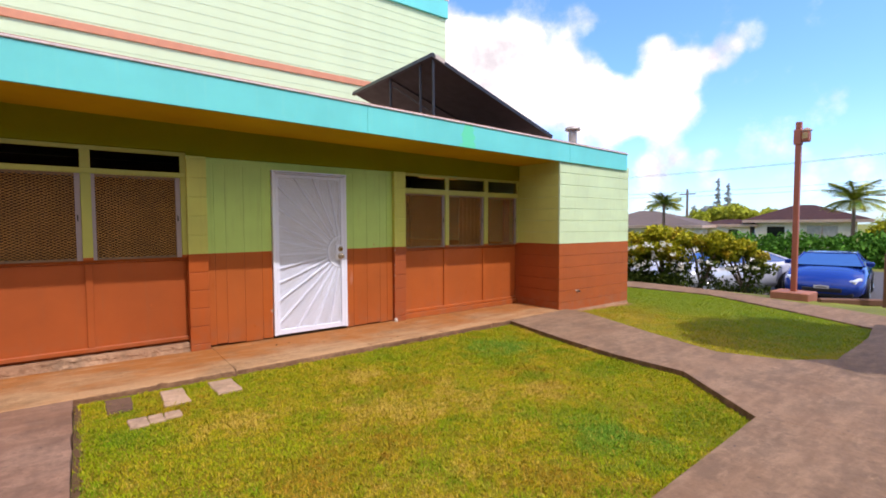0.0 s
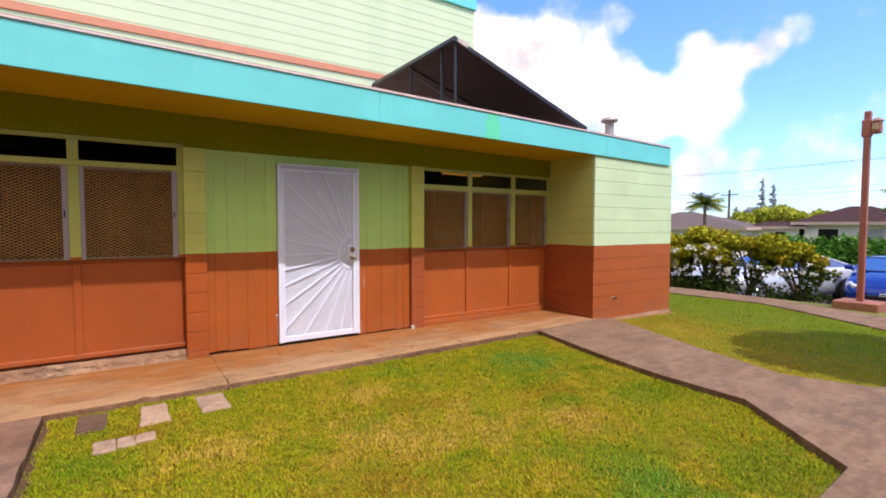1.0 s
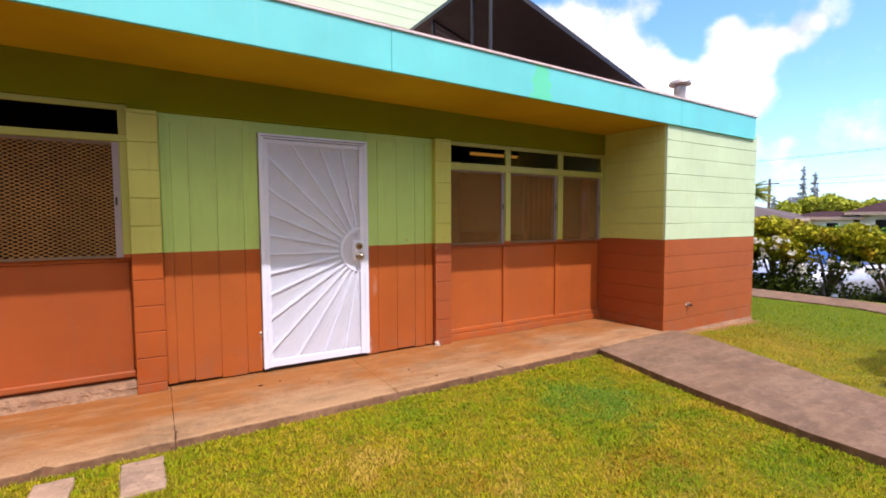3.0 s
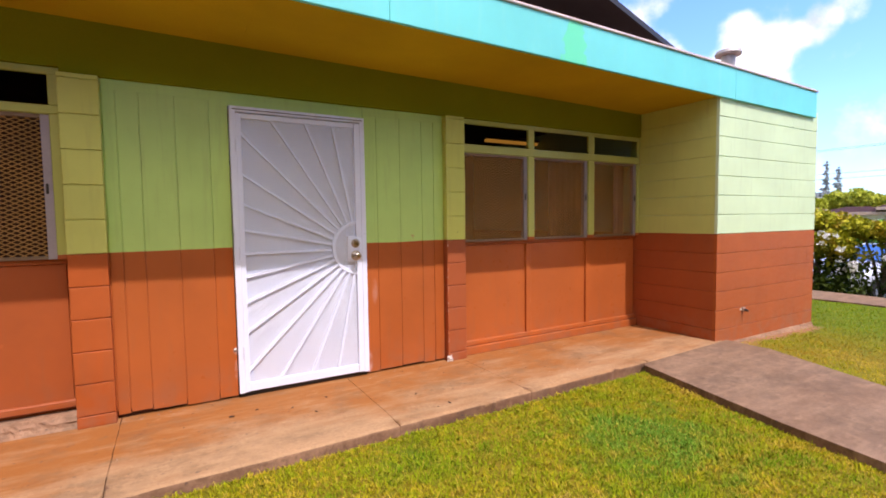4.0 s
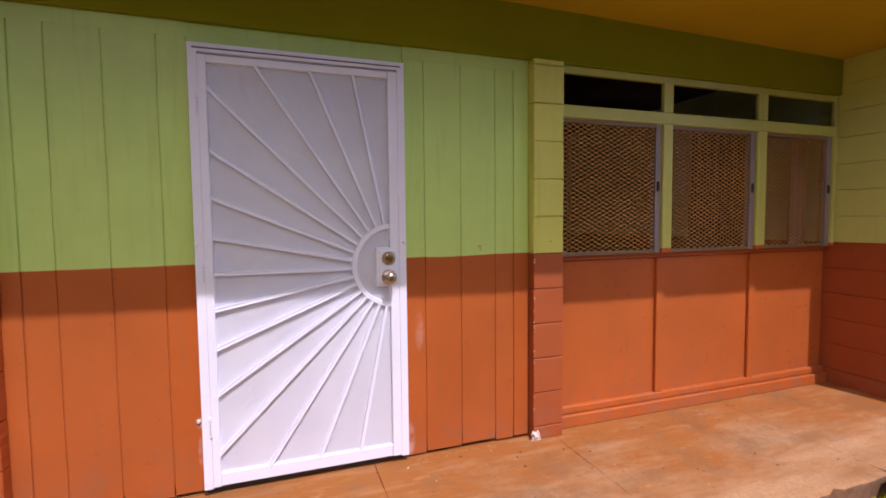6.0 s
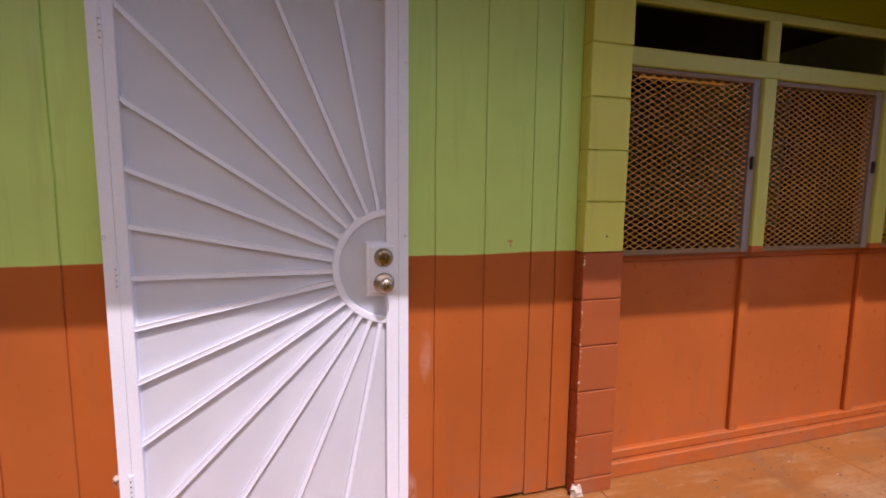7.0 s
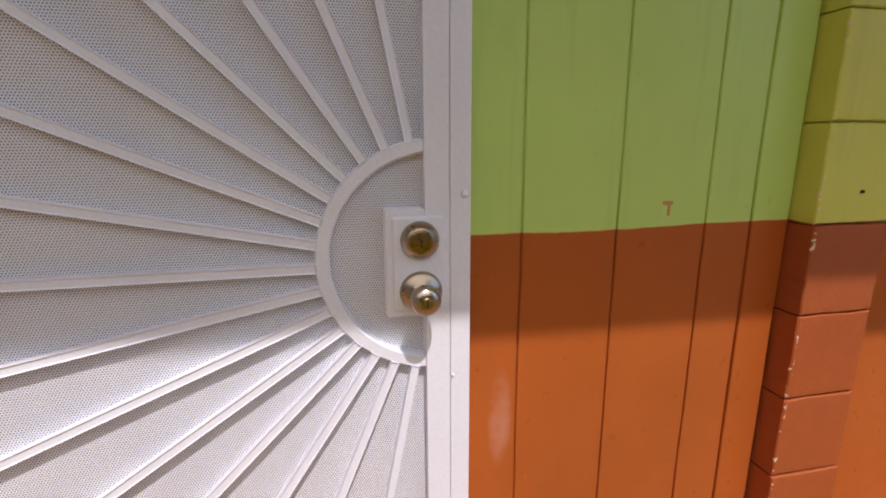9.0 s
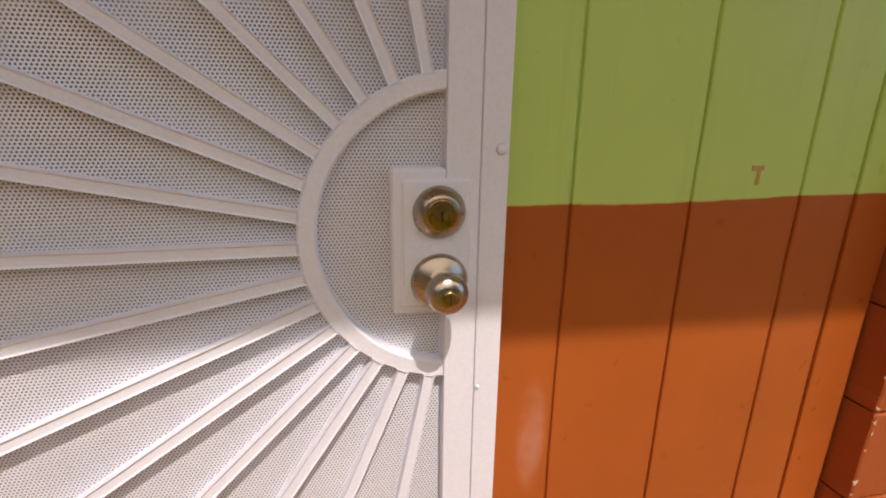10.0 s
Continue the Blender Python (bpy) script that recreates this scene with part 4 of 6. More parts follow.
def pane(x0, x1, y, z0, z1, parent, name="pane"):
    ob = part(name, box(x0, x1, y, y + 0.004, z0, z1), M_GLASS, parent)
    ob.visible_shadow = False
    return ob


def window(name, bays, x0, x1, label, up=0.0, guard=M_MESH, metal=M_ALU):
    win = thing(name, ((x0 + x1) / 2, 5.65, 1.0), label, "window", kind="structure")
    head, t1, t0, low = 2.126 + up, 1.906 + up, 1.832 + 1.7 * up, 1.003
    glass_top = 2.084 + up
    part("head_rail", box(x0, x1, 5.598, 5.63, glass_top, head, 0.003), M_TRIM, win)
    part("transom_rail", box(x0, x1, 5.594, 5.63, t0, t1, 0.005), M_TRIM, win)
    part("window_sill", box(x0, x1, 5.640, 5.735, low, low + 0.028, 0.004), M_TRIM, win)
    ends = [x0] + [v for bay in bays for v in bay] + [x1]
    for k in range(0, len(ends), 2):
        if ends[k + 1] - ends[k] > 0.015:
            for a, b in ((low + 0.028, t0), (t1, glass_top)):
                part("mullion", box(ends[k], ends[k + 1], 5.590, 5.622, a, b, 0.004), M_TRIM, win)
    for xa, xb in bays:
        pane(xa, xb, 5.612, t1, glass_top, win)
        f0, f1 = low + 0.03, t0 - 0.002
        st, sr = (0.010, 0.044) if xb > 1 else (0.030, 0.045)
        for n, b in (("stile", (xa, xa + st, f0, f1)), ("stile", (xb - sr, xb, f0, f1)), ("rail", (xa + st, xb - sr, f0, f0 + 0.02)), ("rail", (xa + st, xb - sr, f1 - 0.022, f1))):
            part(n, box(b[0], b[1], 5.607, 5.655, b[2], b[3], 0.002), metal if n == "stile" else M_RAIL, win, "dull metal frame")
        pane(xa + st, xb - sr, 5.640, f0 + 0.02, f1 - 0.022, win)
        expanded_mesh(xa + st, xb - sr, f0 + 0.02, f1 - 0.022, 5.622, win, guard, 0.0020 if xb > 1 else 0.0029)
        part("latch", box(xb - 0.034, xb - 0.022, 5.592, 5.607, 1.42, 1.48, 0.003), M_KEYHOLE, win, "small dark latch")
    return win


window("window_1", RIGHT_BAYS, 3.518, 5.884, "three-bay window with transoms and diamond metal guards", metal=M_ALU_OLD)
window("window_2", LEFT_BAYS, -1.90, 0.743, "wide window with transoms and diamond metal guards", 0.031, M_MESH_DARK)


def curtain(name, x0, x1, z0, z1, y, material, label, folds=9):
    n = max(8, int((x1 - x0) * 90))
    verts, faces = [], []
    for i in range(n + 1):
        x = x0 + (x1 - x0) * i / n
        d = 0.018 * math.sin(folds * 6.283 * i / n) + 0.007 * math.sin(3.1 * folds * i / n)
        verts += [(x, y + d, z0), (x, y + d * 0.8, (z0 + z1) / 2), (x, y + d * 0.5, z1)]
    for i in range(n):
        k = 3 * i
        faces += [(k, k + 3, k + 4, k + 1), (k + 1, k + 4, k + 5, k + 2)]
    ob = raw(name, verts, faces, material, None, "", True)
    sol = ob.modifiers.new("cloth", "SOLIDIFY")
    sol.thickness = 0.002
    return tagged(ob, label, "curtain")


curtain("curtain", -0.95, 0.29, 0.95, 1.86, 5.83, M_CURTAIN, "tan cotton curtain, darkened for the dim room, behind the guarded window", 15)
curtain("curtain", 4.75, 5.42, 0.95, 1.86, 5.84, M_CURTAIN, "tan cotton curtain, darkened for the dim room, behind the guarded window", 8)
curtain("blind", 5.71, 5.875, 0.95, 1.84, 5.80, M_LILAC, "dusty rose cloth panel behind the window", 3)
for xa, xb, y in ((-1.0, 0.4, 5.83), (4.7, 5.88, 5.82)):
    rod = thing("curtain_rod", (xa, y, 1.87), "thin curtain rod fixed above the window inside", "curtain rod")
    part("rod", tube((xa, y, 1.868), (xb, y, 1.868), 0.009, sides=8), M_DARK_STEEL, rod)
    for x in (xa + 0.03, xb - 0.03):
        part("bracket", box(x - 0.008, x + 0.008, 5.72, y, 1.86, 1.876), M_DARK_STEEL, rod)
lamp = thing("ceiling_light", (5.4, 7.3, 2.42), "long fluorescent light with a yellowed cover hanging inside the room", "ceiling light")
glow = Nodes("yellowed_light_cover", 0.4)
glow.color((0.3, 0.2, 0.05))
glow.bsdf.inputs["Emission Color"].default_value = (1.0, 0.47, 0.06, 1)
glow.bsdf.inputs["Emission Strength"].default_value = 0.19
part("cover", box(4.97, 5.86, 7.27, 7.33, 2.275, 2.315, 0.012, seg=2), glow.mat, lamp, "yellowed glowing cover")
part("housing", box(4.95, 5.875, 7.25, 7.35, 2.316, 2.345, 0.006), M_DARK_STEEL, lamp)
for x in (5.15, 5.68):
    part("rod", tube((x, 7.3, 2.344), (x, 7.3, 2.427), 0.006, sides=8), M_DARK_STEEL, lamp)
# the room behind, its dimness put into the plaster colour
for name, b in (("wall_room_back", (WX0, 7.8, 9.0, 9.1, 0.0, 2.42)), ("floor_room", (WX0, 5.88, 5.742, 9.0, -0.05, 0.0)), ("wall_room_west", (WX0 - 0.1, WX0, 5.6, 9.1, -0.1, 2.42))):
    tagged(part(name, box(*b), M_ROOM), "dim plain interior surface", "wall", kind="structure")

# ---- security door ----
door = thing("security_door", (2.125, 5.60, 0.03), "white steel security door with a sunburst grille, closed", "door")


def door_part(name, *b, material=M_WHITE, bevel=0.002, label=""):
    return part(name, box(*b, bevel, seg=2), material, door, label)


door_part("jamb", 1.645, 1.6832, 5.562, 5.632, 0.034, 2.032)
door_part("jamb", 2.5694, 2.607, 5.562, 5.632, 0.034, 2.032)
door_part("head", 1.6815, 2.5705, 5.562, 5.632, 1.994, 2.032)
door_part("slit", 1.664, 2.588, 5.5612, 5.5628, 2.0075, 2.0135, material=M_KEYHOLE, bevel=0.0003, label="dark gap along the head")
door_part("stile", 1.6836, 1.7165, 5.5632, 5.605, 0.040, 1.986)
door_part("stile", 2.524, 2.5689, 5.5632, 5.605, 0.040, 1.986)
door_part("top_rail", 1.717, 2.5235, 5.570, 5.605, 1.952, 1.986)
door_part("bottom_rail", 1.717, 2.5235, 5.570, 5.605, 0.040, 0.098)
door_part("threshold", 1.65, 2.602, 5.60, 5.66, 0.002, 0.032, material=M_KEYHOLE, label="dark gap and threshold under the door")


def perforated(x0, x1, z0, z1, y):
    """Steel sheet with staggered round holes, one ring of faces a hole."""
    p = 0.0050
    row = p * math.sqrt(3) / 2
    nx, nz = int((x1 - x0) / p), int((z1 - z0) / row)
    ang = np.radians(30 + 60 * np.arange(6))
    outer = np.stack([np.cos(ang), np.sin(ang)], 1) * p / math.sqrt(3)
    inner = np.stack([np.cos(ang), np.sin(ang)], 1) * 0.00148
    ring = np.concatenate([outer, inner])
    i, j = np.meshgrid(np.arange(nx), np.arange(nz))
    cx = x0 + p / 2 + i.ravel() * p + (j.ravel() % 2) * p / 2
    cz = z0 + row / 2 + j.ravel() * row
    n = len(cx)
    v = np.empty((n, 12, 3), np.float32)
    v[:, :, 0] = cx[:, None] + ring[None, :, 0]
    v[:, :, 1] = y
    v[:, :, 2] = cz[:, None] + ring[None, :, 1]
    q = np.array([[k, (k + 1) % 6, 6 + (k + 1) % 6, 6 + k] for k in range(6)], np.int32)
    f = (q[None] + (12 * np.arange(n))[:, None, None]).astype(np.int32).reshape(-1)
    me = bpy.data.meshes.new("perforated_sheet")
    me.vertices.add(n * 12)
    me.vertices.foreach_set("co", v.reshape(-1))
    me.loops.add(len(f))
    me.loops.foreach_set("vertex_index", f)
    me.polygons.add(len(f) // 4)
    me.polygons.foreach_set("loop_start", np.arange(0, len(f), 4, dtype=np.int32))
    me.update(calc_edges=True)
    me.validate()
    me.materials.append(M_SCREEN)
    ob = new("perforated_sheet", me)
    ob.parent = door
    ob.matrix_parent_inverse = door.matrix_basis.inverted()
    ob["label"] = "white perforated steel sheet"
    return ob


perforated(1.708, 2.530, 0.09, 1.960, 5.5848)
# sunburst: half ring round the lock and fifteen rays
RING, R_OUT, R_IN = (2.545, 1.0275), 0.2115, 0.1865
ring_bm = bmesh.new()
loops = []
N = 60
for i in range(N + 1):
    a = radians(95 + 170 * i / N)
    ca, sa = math.cos(a), math.sin(a)
    loops.append([ring_bm.verts.new((RING[0] + r * ca, y, RING[1] + r * sa)) for r, y in ((R_IN, 5.5935), (R_IN, 5.572), (R_IN + 0.003, 5.5685), (R_OUT - 0.003, 5.5685), (R_OUT, 5.572), (R_OUT, 5.5935))])
for a, b in zip(loops, loops[1:]):
    for k in range(6):
        ring_bm.faces.new((a[k], a[(k + 1) % 6], b[(k + 1) % 6], b[k]))
bmesh.ops.recalc_face_normals(ring_bm, faces=ring_bm.faces)
for v in ring_bm.verts:
    v.co.x = min(v.co.x, 2.5238)
part("half_ring", ring_bm, M_WHITE, door, smooth=False)
CEN = (2.543, 1.019)
for k in range(-7, 8):
    a = radians(180 + 11.25 * k)
    d = (math.cos(a), math.sin(a))
    reach = min((CEN[0] - 1.7172) / -d[0], ((0.0985 - CEN[1]) / d[1]) if d[1] < -1e-6 else 9, ((1.9518 - CEN[1]) / d[1]) if d[1] > 1e-6 else 9)
    # from the ring's outer edge
    off = Vector((CEN[0] - RING[0], CEN[1] - RING[1]))
    along = off.x * d[0] + off.y * d[1]
    start = -along + math.sqrt(along * along - off.length_squared + (R_OUT - 0.002) ** 2)
    m = Matrix.Translation((CEN[0], 5.581, CEN[1])) @ Matrix.Rotation(-a, 4, "Y")
    bar = box(start, reach + 0.006, -0.0118, 0.0045, -0.0078, 0.0078, 0.0025, m)
    part("ray_bar", bar, M_WHITE, door)
plate = part("lock_plate", box(2.453, 2.5241, 5.564, 5.5935, 0.922, 1.119, 0.003), M_WHITE, door)
part("plate_step", box(2.465, 2.557, 5.5585, 5.5685, 0.934, 1.106, 0.004), M_WHITE, plate)
TURN = Matrix.Rotation(radians(90), 4, "X")


def turned(name, profile, x, z, y, material, parent, label="", sides=40):
    return part(name, lathe(profile, sides, Matrix.Translation((x, y, z)) @ TURN), material, parent, label, True)


bolt = turned("deadbolt", [(0.0, 0.0), (0.0345, 0.0), (0.0345, 0.004), (0.032, 0.009), (0.0245, 0.0165), (0.023, 0.0175), (0.0, 0.0175)], 2.514, 1.064, 5.559, M_NICKEL, door, "round satin nickel deadbolt")
turned("cylinder", [(0.0, 0.0), (0.0205, 0.0), (0.0205, 0.0195), (0.018, 0.0205), (0.0, 0.0205)], 2.514, 1.064, 5.559, M_BRASS, bolt, "worn brass lock cylinder")
part("keyway", box(2.5125, 2.5155, 5.5378, 5.5386, 1.055, 1.069), M_KEYHOLE, bolt)
knob = turned("door_knob", [(0.0, 0.0), (0.0385, 0.0), (0.0385, 0.003), (0.034, 0.009), (0.020, 0.013), (0.0135, 0.017), (0.0125, 0.026), (0.0165, 0.031), (0.0245, 0.038), (0.0272, 0.047), (0.0262, 0.055), (0.0215, 0.0625), (0.013, 0.066), (0.0, 0.067)], 2.515, 0.970, 5.559, M_NICKEL, door, "satin nickel round door knob")
turned("key_button", [(0.0, 0.0), (0.0105, 0.0), (0.0105, 0.003), (0.009, 0.004), (0.0, 0.004)], 2.515, 0.970, 5.4925, M_BRASS, knob, "brass key cylinder")
part("keyway", box(2.514, 2.516, 5.4879, 5.4884, 0.963, 0.977), M_KEYHOLE, knob)
for x, z in ((2.596, 1.143), (2.600, 0.45), (2.600, 1.75), (1.652, 1.15), (2.574, 0.80)):
    r = 0.0078 if z > 0.9 else 0.0035
    turned("screw", [(0.0, 0.0), (r, 0.0), (r * 0.8, 0.003), (0.0, 0.004)], x, z, 5.562, M_WHITE, door, sides=14)
for z in (0.28, 0.98, 1.72):
    h = bmesh.new()
    for k in range(5):
        add_tube(h, (1.6815, 5.560, z + 0.018 * k), (1.6815, 5.560, z + 0.018 * k + 0.017), 0.0065, sides=12)
    hinge = part("hinge", h, M_WHITE, door)
    # dark studs that stand for the shading between the knuckles
    for k in range(4):
        part("knuckle_shade", tube((1.6815, 5.5535, z + 0.018 * k + 0.0168), (1.6815, 5.5535, z + 0.018 * k + 0.0188), 0.0026, sides=6), M_KEYHOLE, hinge)
turned("hinge_cap", [(0.0, 0.0), (0.012, 0.0), (0.011, 0.007), (0.006, 0.012), (0.0, 0.013)], 1.628, 0.345, 5.60, M_FOOT, door, "lump of white paint beside the jamb", 12)
inner = part("entry_door", box(1.66, 2.59, 5.645, 5.69, 0.01, 2.03, 0.003), M_INNER_DOOR)
tagged(inner, "pale wooden door behind the security screen, closed", "door")
mark = add_box(box(3.018, 3.040, 5.5988, 5.5998, 1.105, 1.113), 3.029, 3.035, 5.5988, 5.5998, 1.083, 1.105)
tagged(part("paint_mark", mark, plain("orange_paint_mark", (0.50, 0.30, 0.10), 0.6)), "small orange paint smear on the green boards", "mark")

# ---- block store room beside the recess ----
store = part("wall_store", box(5.905, 7.73, 4.715, 11.88, -0.2, 2.44), M_BLOCK)
tagged(store, "concrete block store room painted cream over brown", "wall", kind="structure")
COURSE = 0.19
z_list = [PAINT_LINE - COURSE * k for k in range(6, 0, -1)] + [PAINT_LINE + COURSE * k for k in range(0, 7)]
z_list = [-0.2] + z_list + [2.42]
rnd = random.Random(4)
for k, (lo, hi) in enumerate(zip(z_list, z_list[1:])):
    if hi - lo < 0.03:
        continue
    h = hi - lo - 0.005
    hs = hi - lo - 0.0025
    x, off = 5.89, (0.20 if k % 2 else 0.40)
    while x < 7.855:
        w = min(off, 7.86 - x)
        off = 0.40
        block(w - 0.0001, 0.03, h, store, (x, 4.70 + rnd.uniform(0, 0.0008), lo), bevel=0.0035)
        x += w
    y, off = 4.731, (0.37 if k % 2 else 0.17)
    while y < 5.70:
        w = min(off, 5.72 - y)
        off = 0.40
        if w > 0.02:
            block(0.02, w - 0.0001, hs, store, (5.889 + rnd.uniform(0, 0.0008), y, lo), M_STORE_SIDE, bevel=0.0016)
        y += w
part("side_face", box(7.73, 7.859, 4.731, 11.88, -0.2, 2.34), M_BLOCK, store)
rough_ledge(6.02, 7.86, ((4.71, -0.034), (4.699, -0.036), (4.695, -0.042), (4.690, -0.055), (4.684, -0.07), (4.676, -0.09)), 120, 0.5, store, "bare crumbling concrete at the wall's foot")
outlet = thing("outlet_box", (6.37, 4.70, 0.27), "small rusty tap box with chipped white paint on the wall", "outlet")
part("box", box(6.345, 6.385, 4.678, 4.701, 0.25, 0.295, 0.004), M_RUST, outlet)
part("spout", tube((6.365, 4.68, 0.272), (6.365, 4.64, 0.262), 0.011, 0.012, 12), M_DARK_STEEL, outlet)
part("chip", box(6.315, 6.342, 4.695, 4.7005, 0.262, 0.285, 0.002), M_FOOT, outlet)

# ---- roof ----
roof = part("roof", box(WX0, 7.73, 4.70, 11.88, 2.55, 2.62), M_ROOF)
for v in roof.data.vertices:
    v.co.z += fascia_top(v.co.x) - 2.67
tagged(roof, "flat gravel roof with a turquoise fascia", "roof", kind="structure")


def sloped(name, x0, x1, y0, y1, low, top, material, parent=roof, steps=1, bevel=0.003, label=""):
    bm = bmesh.new()
    for k in range(steps):
        xa, xb = x0 + (x1 - x0) * k / steps, x0 + (x1 - x0) * (k + 1) / steps
        add_box(bm, xa, xb - (0.002 if k < steps - 1 else 0), y0, y1, 0, 1, 0)
    for v in bm.verts:
        v.co.z = low(v.co.x) if v.co.z < 0.5 else top(v.co.x)
    if bevel:
        bmesh.ops.bevel(bm, geom=list(bm.edges), offset=bevel, segments=1, affect="EDGES")
    return part(name, bm, material, parent, label)


for xa, xb in ((WX0, -1.2), (-1.198, 2.45), (2.452, 6.1), (6.102, 7.75)):
    sloped("fascia_board", xa, xb, 4.672, 4.698, fascia_low, lambda x: fascia_top(x) - 0.02, M_TEAL, bevel=0.003)
sloped("fascia_board", 7.732, 7.75, 4.70, 11.88, fascia_low, lambda x: fascia_top(x) - 0.02, M_TEAL)
sloped("drip_edge", WX0, 7.765, 4.658, 4.74, lambda x: fascia_top(x) - 0.019, fascia_top, M_DRIP, bevel=0.004, label="thin weathered metal drip edge")
sloped("gravel_stop", WX0, 7.75, 4.685, 4.79, fascia_top, lambda x: fascia_top(x) + 0.018, M_ROOF, bevel=0.004)
soff = bmesh.new()
for k in range(5):
    xa = WX0 + k * (5.885 - WX0) / 5
    add_box(soff, xa + 0.0002, xa + (5.885 - WX0) / 5 - 0.0002, 4.70, 5.74, 0, 1)
for v in soff.verts:
    v.co.z = fascia_low(v.co.x) + (0.008 if v.co.z < 0.5 else 0.03)
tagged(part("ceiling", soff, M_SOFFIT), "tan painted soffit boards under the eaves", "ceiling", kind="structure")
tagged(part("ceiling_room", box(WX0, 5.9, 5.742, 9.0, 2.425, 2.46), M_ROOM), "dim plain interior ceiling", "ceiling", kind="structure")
vent = thing("roof_vent", (6.75, 5.12, 2.62), "weathered metal vent pipe with a flat rusted cap", "vent pipe")
part("pipe", tube((6.75, 5.12, 2.60), (6.75, 5.12, 3.03), 0.072, sides=24), M_ZINC, vent, smooth=False)
part("cap", lathe([(0.0, 0.0), (0.075, 0.0), (0.128, 0.006), (0.135, 0.022), (0.122, 0.055), (0.075, 0.072), (0.0, 0.075)], 24, Matrix.Translation((6.75, 5.12, 3.015))), M_ZINC, vent)

# ---- tilted solar rack on the roof: high edge along y, sloping down to the east ----
rack = thing("solar_rack", (4.5, 6.5, 2.65), "tilted rack of dark panels on dark steel legs", "solar rack")
HI, LO = Vector((3.83, 0, 3.77)), Vector((6.42, 0, 2.92))
slope_dir = (LO - HI).normalized()
up_dir = Vector((-slope_dir.z, 0, slope_dir.x)) * -1
if up_dir.z < 0:
    up_dir = -up_dir
LEN = (LO - HI).length
for k, (ya, yb) in enumerate(((5.30, 6.49), (6.51, 7.70))):
    frame_m = Matrix((slope_dir.to_4d(), Vector((0, 1, 0, 0)), up_dir.to_4d(), (0, 0, 0, 1))).transposed()
    frame_m.col[3] = (HI.x, 0, HI.z, 1)
    for n in range(3):
        frame_m[3][n] = 0.0
    part("panel", box(0, LEN, ya, yb, -0.03, 0.0, 0.003, frame_m), M_PANEL_BACK, rack)
    part("edge_strip", box(0, LEN, ya - 0.012, ya + 0.012, -0.045, 0.012, 0.002, frame_m), M_DARK_STEEL, rack)
part("edge_strip", box(-0.02, 0.03, 5.28, 7.72, -0.05, 0.015, 0.002, frame_m), M_DARK_STEEL, rack)
part("corner_cap", box(0.05, 0.22, 5.283, 5.287, -0.03, 0.03, 0, frame_m), M_FOOT, rack, "bright metal corner clip")
for x, y in ((3.87, 5.34), (3.87, 5.66), (3.87, 6.5)):
    part("leg", tube((x, y, 2.62), (x, y, 3.73), 0.019, sides=10), M_DARK_STEEL, rack)
part("brace", tube((3.88, 6.45, 3.6), (4.5, 5.36, 2.72), 0.012, sides=8), M_DARK_STEEL, rack)

# ---- tall hall behind ----
hall = part("wall_hall", box(-14.0, 9.18, 11.94, 26.0, -0.2, 8.35), M_SIDING)
tagged(hall, "tall hall with pale green lap siding and a terracotta band", "building", kind="structure")
LAP = 0.235
lap_bm = bmesh.new()
pts = [(-14.0, 11.94, 0.0), (9.22, 11.94, 0.0), (9.22, 11.931, 0.0), (-14.0, 11.931, 0.0), (-14.0, 11.94, LAP), (9.22, 11.94, LAP), (9.22, 11.937, LAP), (-14.0, 11.937, LAP)]
v = [lap_bm.verts.new(p) for p in pts]
for q in ((0, 1, 2, 3), (3, 2, 6, 7), (7, 6, 5, 4), (1, 5, 6, 2), (0, 3, 7, 4)):
    lap_bm.faces.new([v[i] for i in q])
bmesh.ops.recalc_face_normals(lap_bm, faces=lap_bm.faces)
lap_mesh = mesh_from(lap_bm, "lap_board", M_SIDING)
z = 2.2
while z < 7.85:
    if not 5.2 < z + LAP / 2 < 5.42:
        ob = new("lap_board", lap_mesh)
        ob.parent = hall
        ob.location = (0, 0, z)
    z += LAP
part("band", box(-14.0, 9.225, 11.895, 11.94, 5.275, 5.435, 0.004), M_BAND, hall, "terracotta painted trim band")
part("fascia_board", box(-14.2, 9.27, 11.86, 11.94, 7.88, 8.42, 0.01), M_TEAL, hall, "turquoise painted fascia")
part("fascia_board", box(9.18, 9.27, 11.94, 26.0, 7.88, 8.42, 0.01), M_TEAL, hall, "turquoise painted fascia")
part("roof_deck", box(-14.2, 9.3, 11.85, 26.2, 8.42, 8.47), M_DRIP, hall)
part("side_siding", box(9.18, 9.22, 11.94, 26.0, -0.2, 7.88), M_SIDING, hall)

M_BLOSSOM = plain("white_petals", (0.8, 0.78, 0.76), 0.6)
M_DEBRIS = plain("dry_leaf_bits", (0.06, 0.035, 0.02), 0.9)


# ---- street side: parking ground, pole, post ----
def build_asphalt():
    xs, ys = [13.9, 14.4, 15.6, 18, 20, 24, 27.5], [-40, -10, 0, 4, 8, 14, 24, 60]
    verts = [(x, y, ground_z(x) + 0.0) for x in xs for y in ys]
    n = len(ys)
    faces = [(i * n + j, (i + 1) * n + j, (i + 1) * n + j + 1, i * n + j + 1) for i in range(len(xs) - 1) for j in range(n - 1)]
    tagged(raw("road", verts, faces, M_ASPHALT), "worn grey asphalt of the parking area", "road", kind="structure")


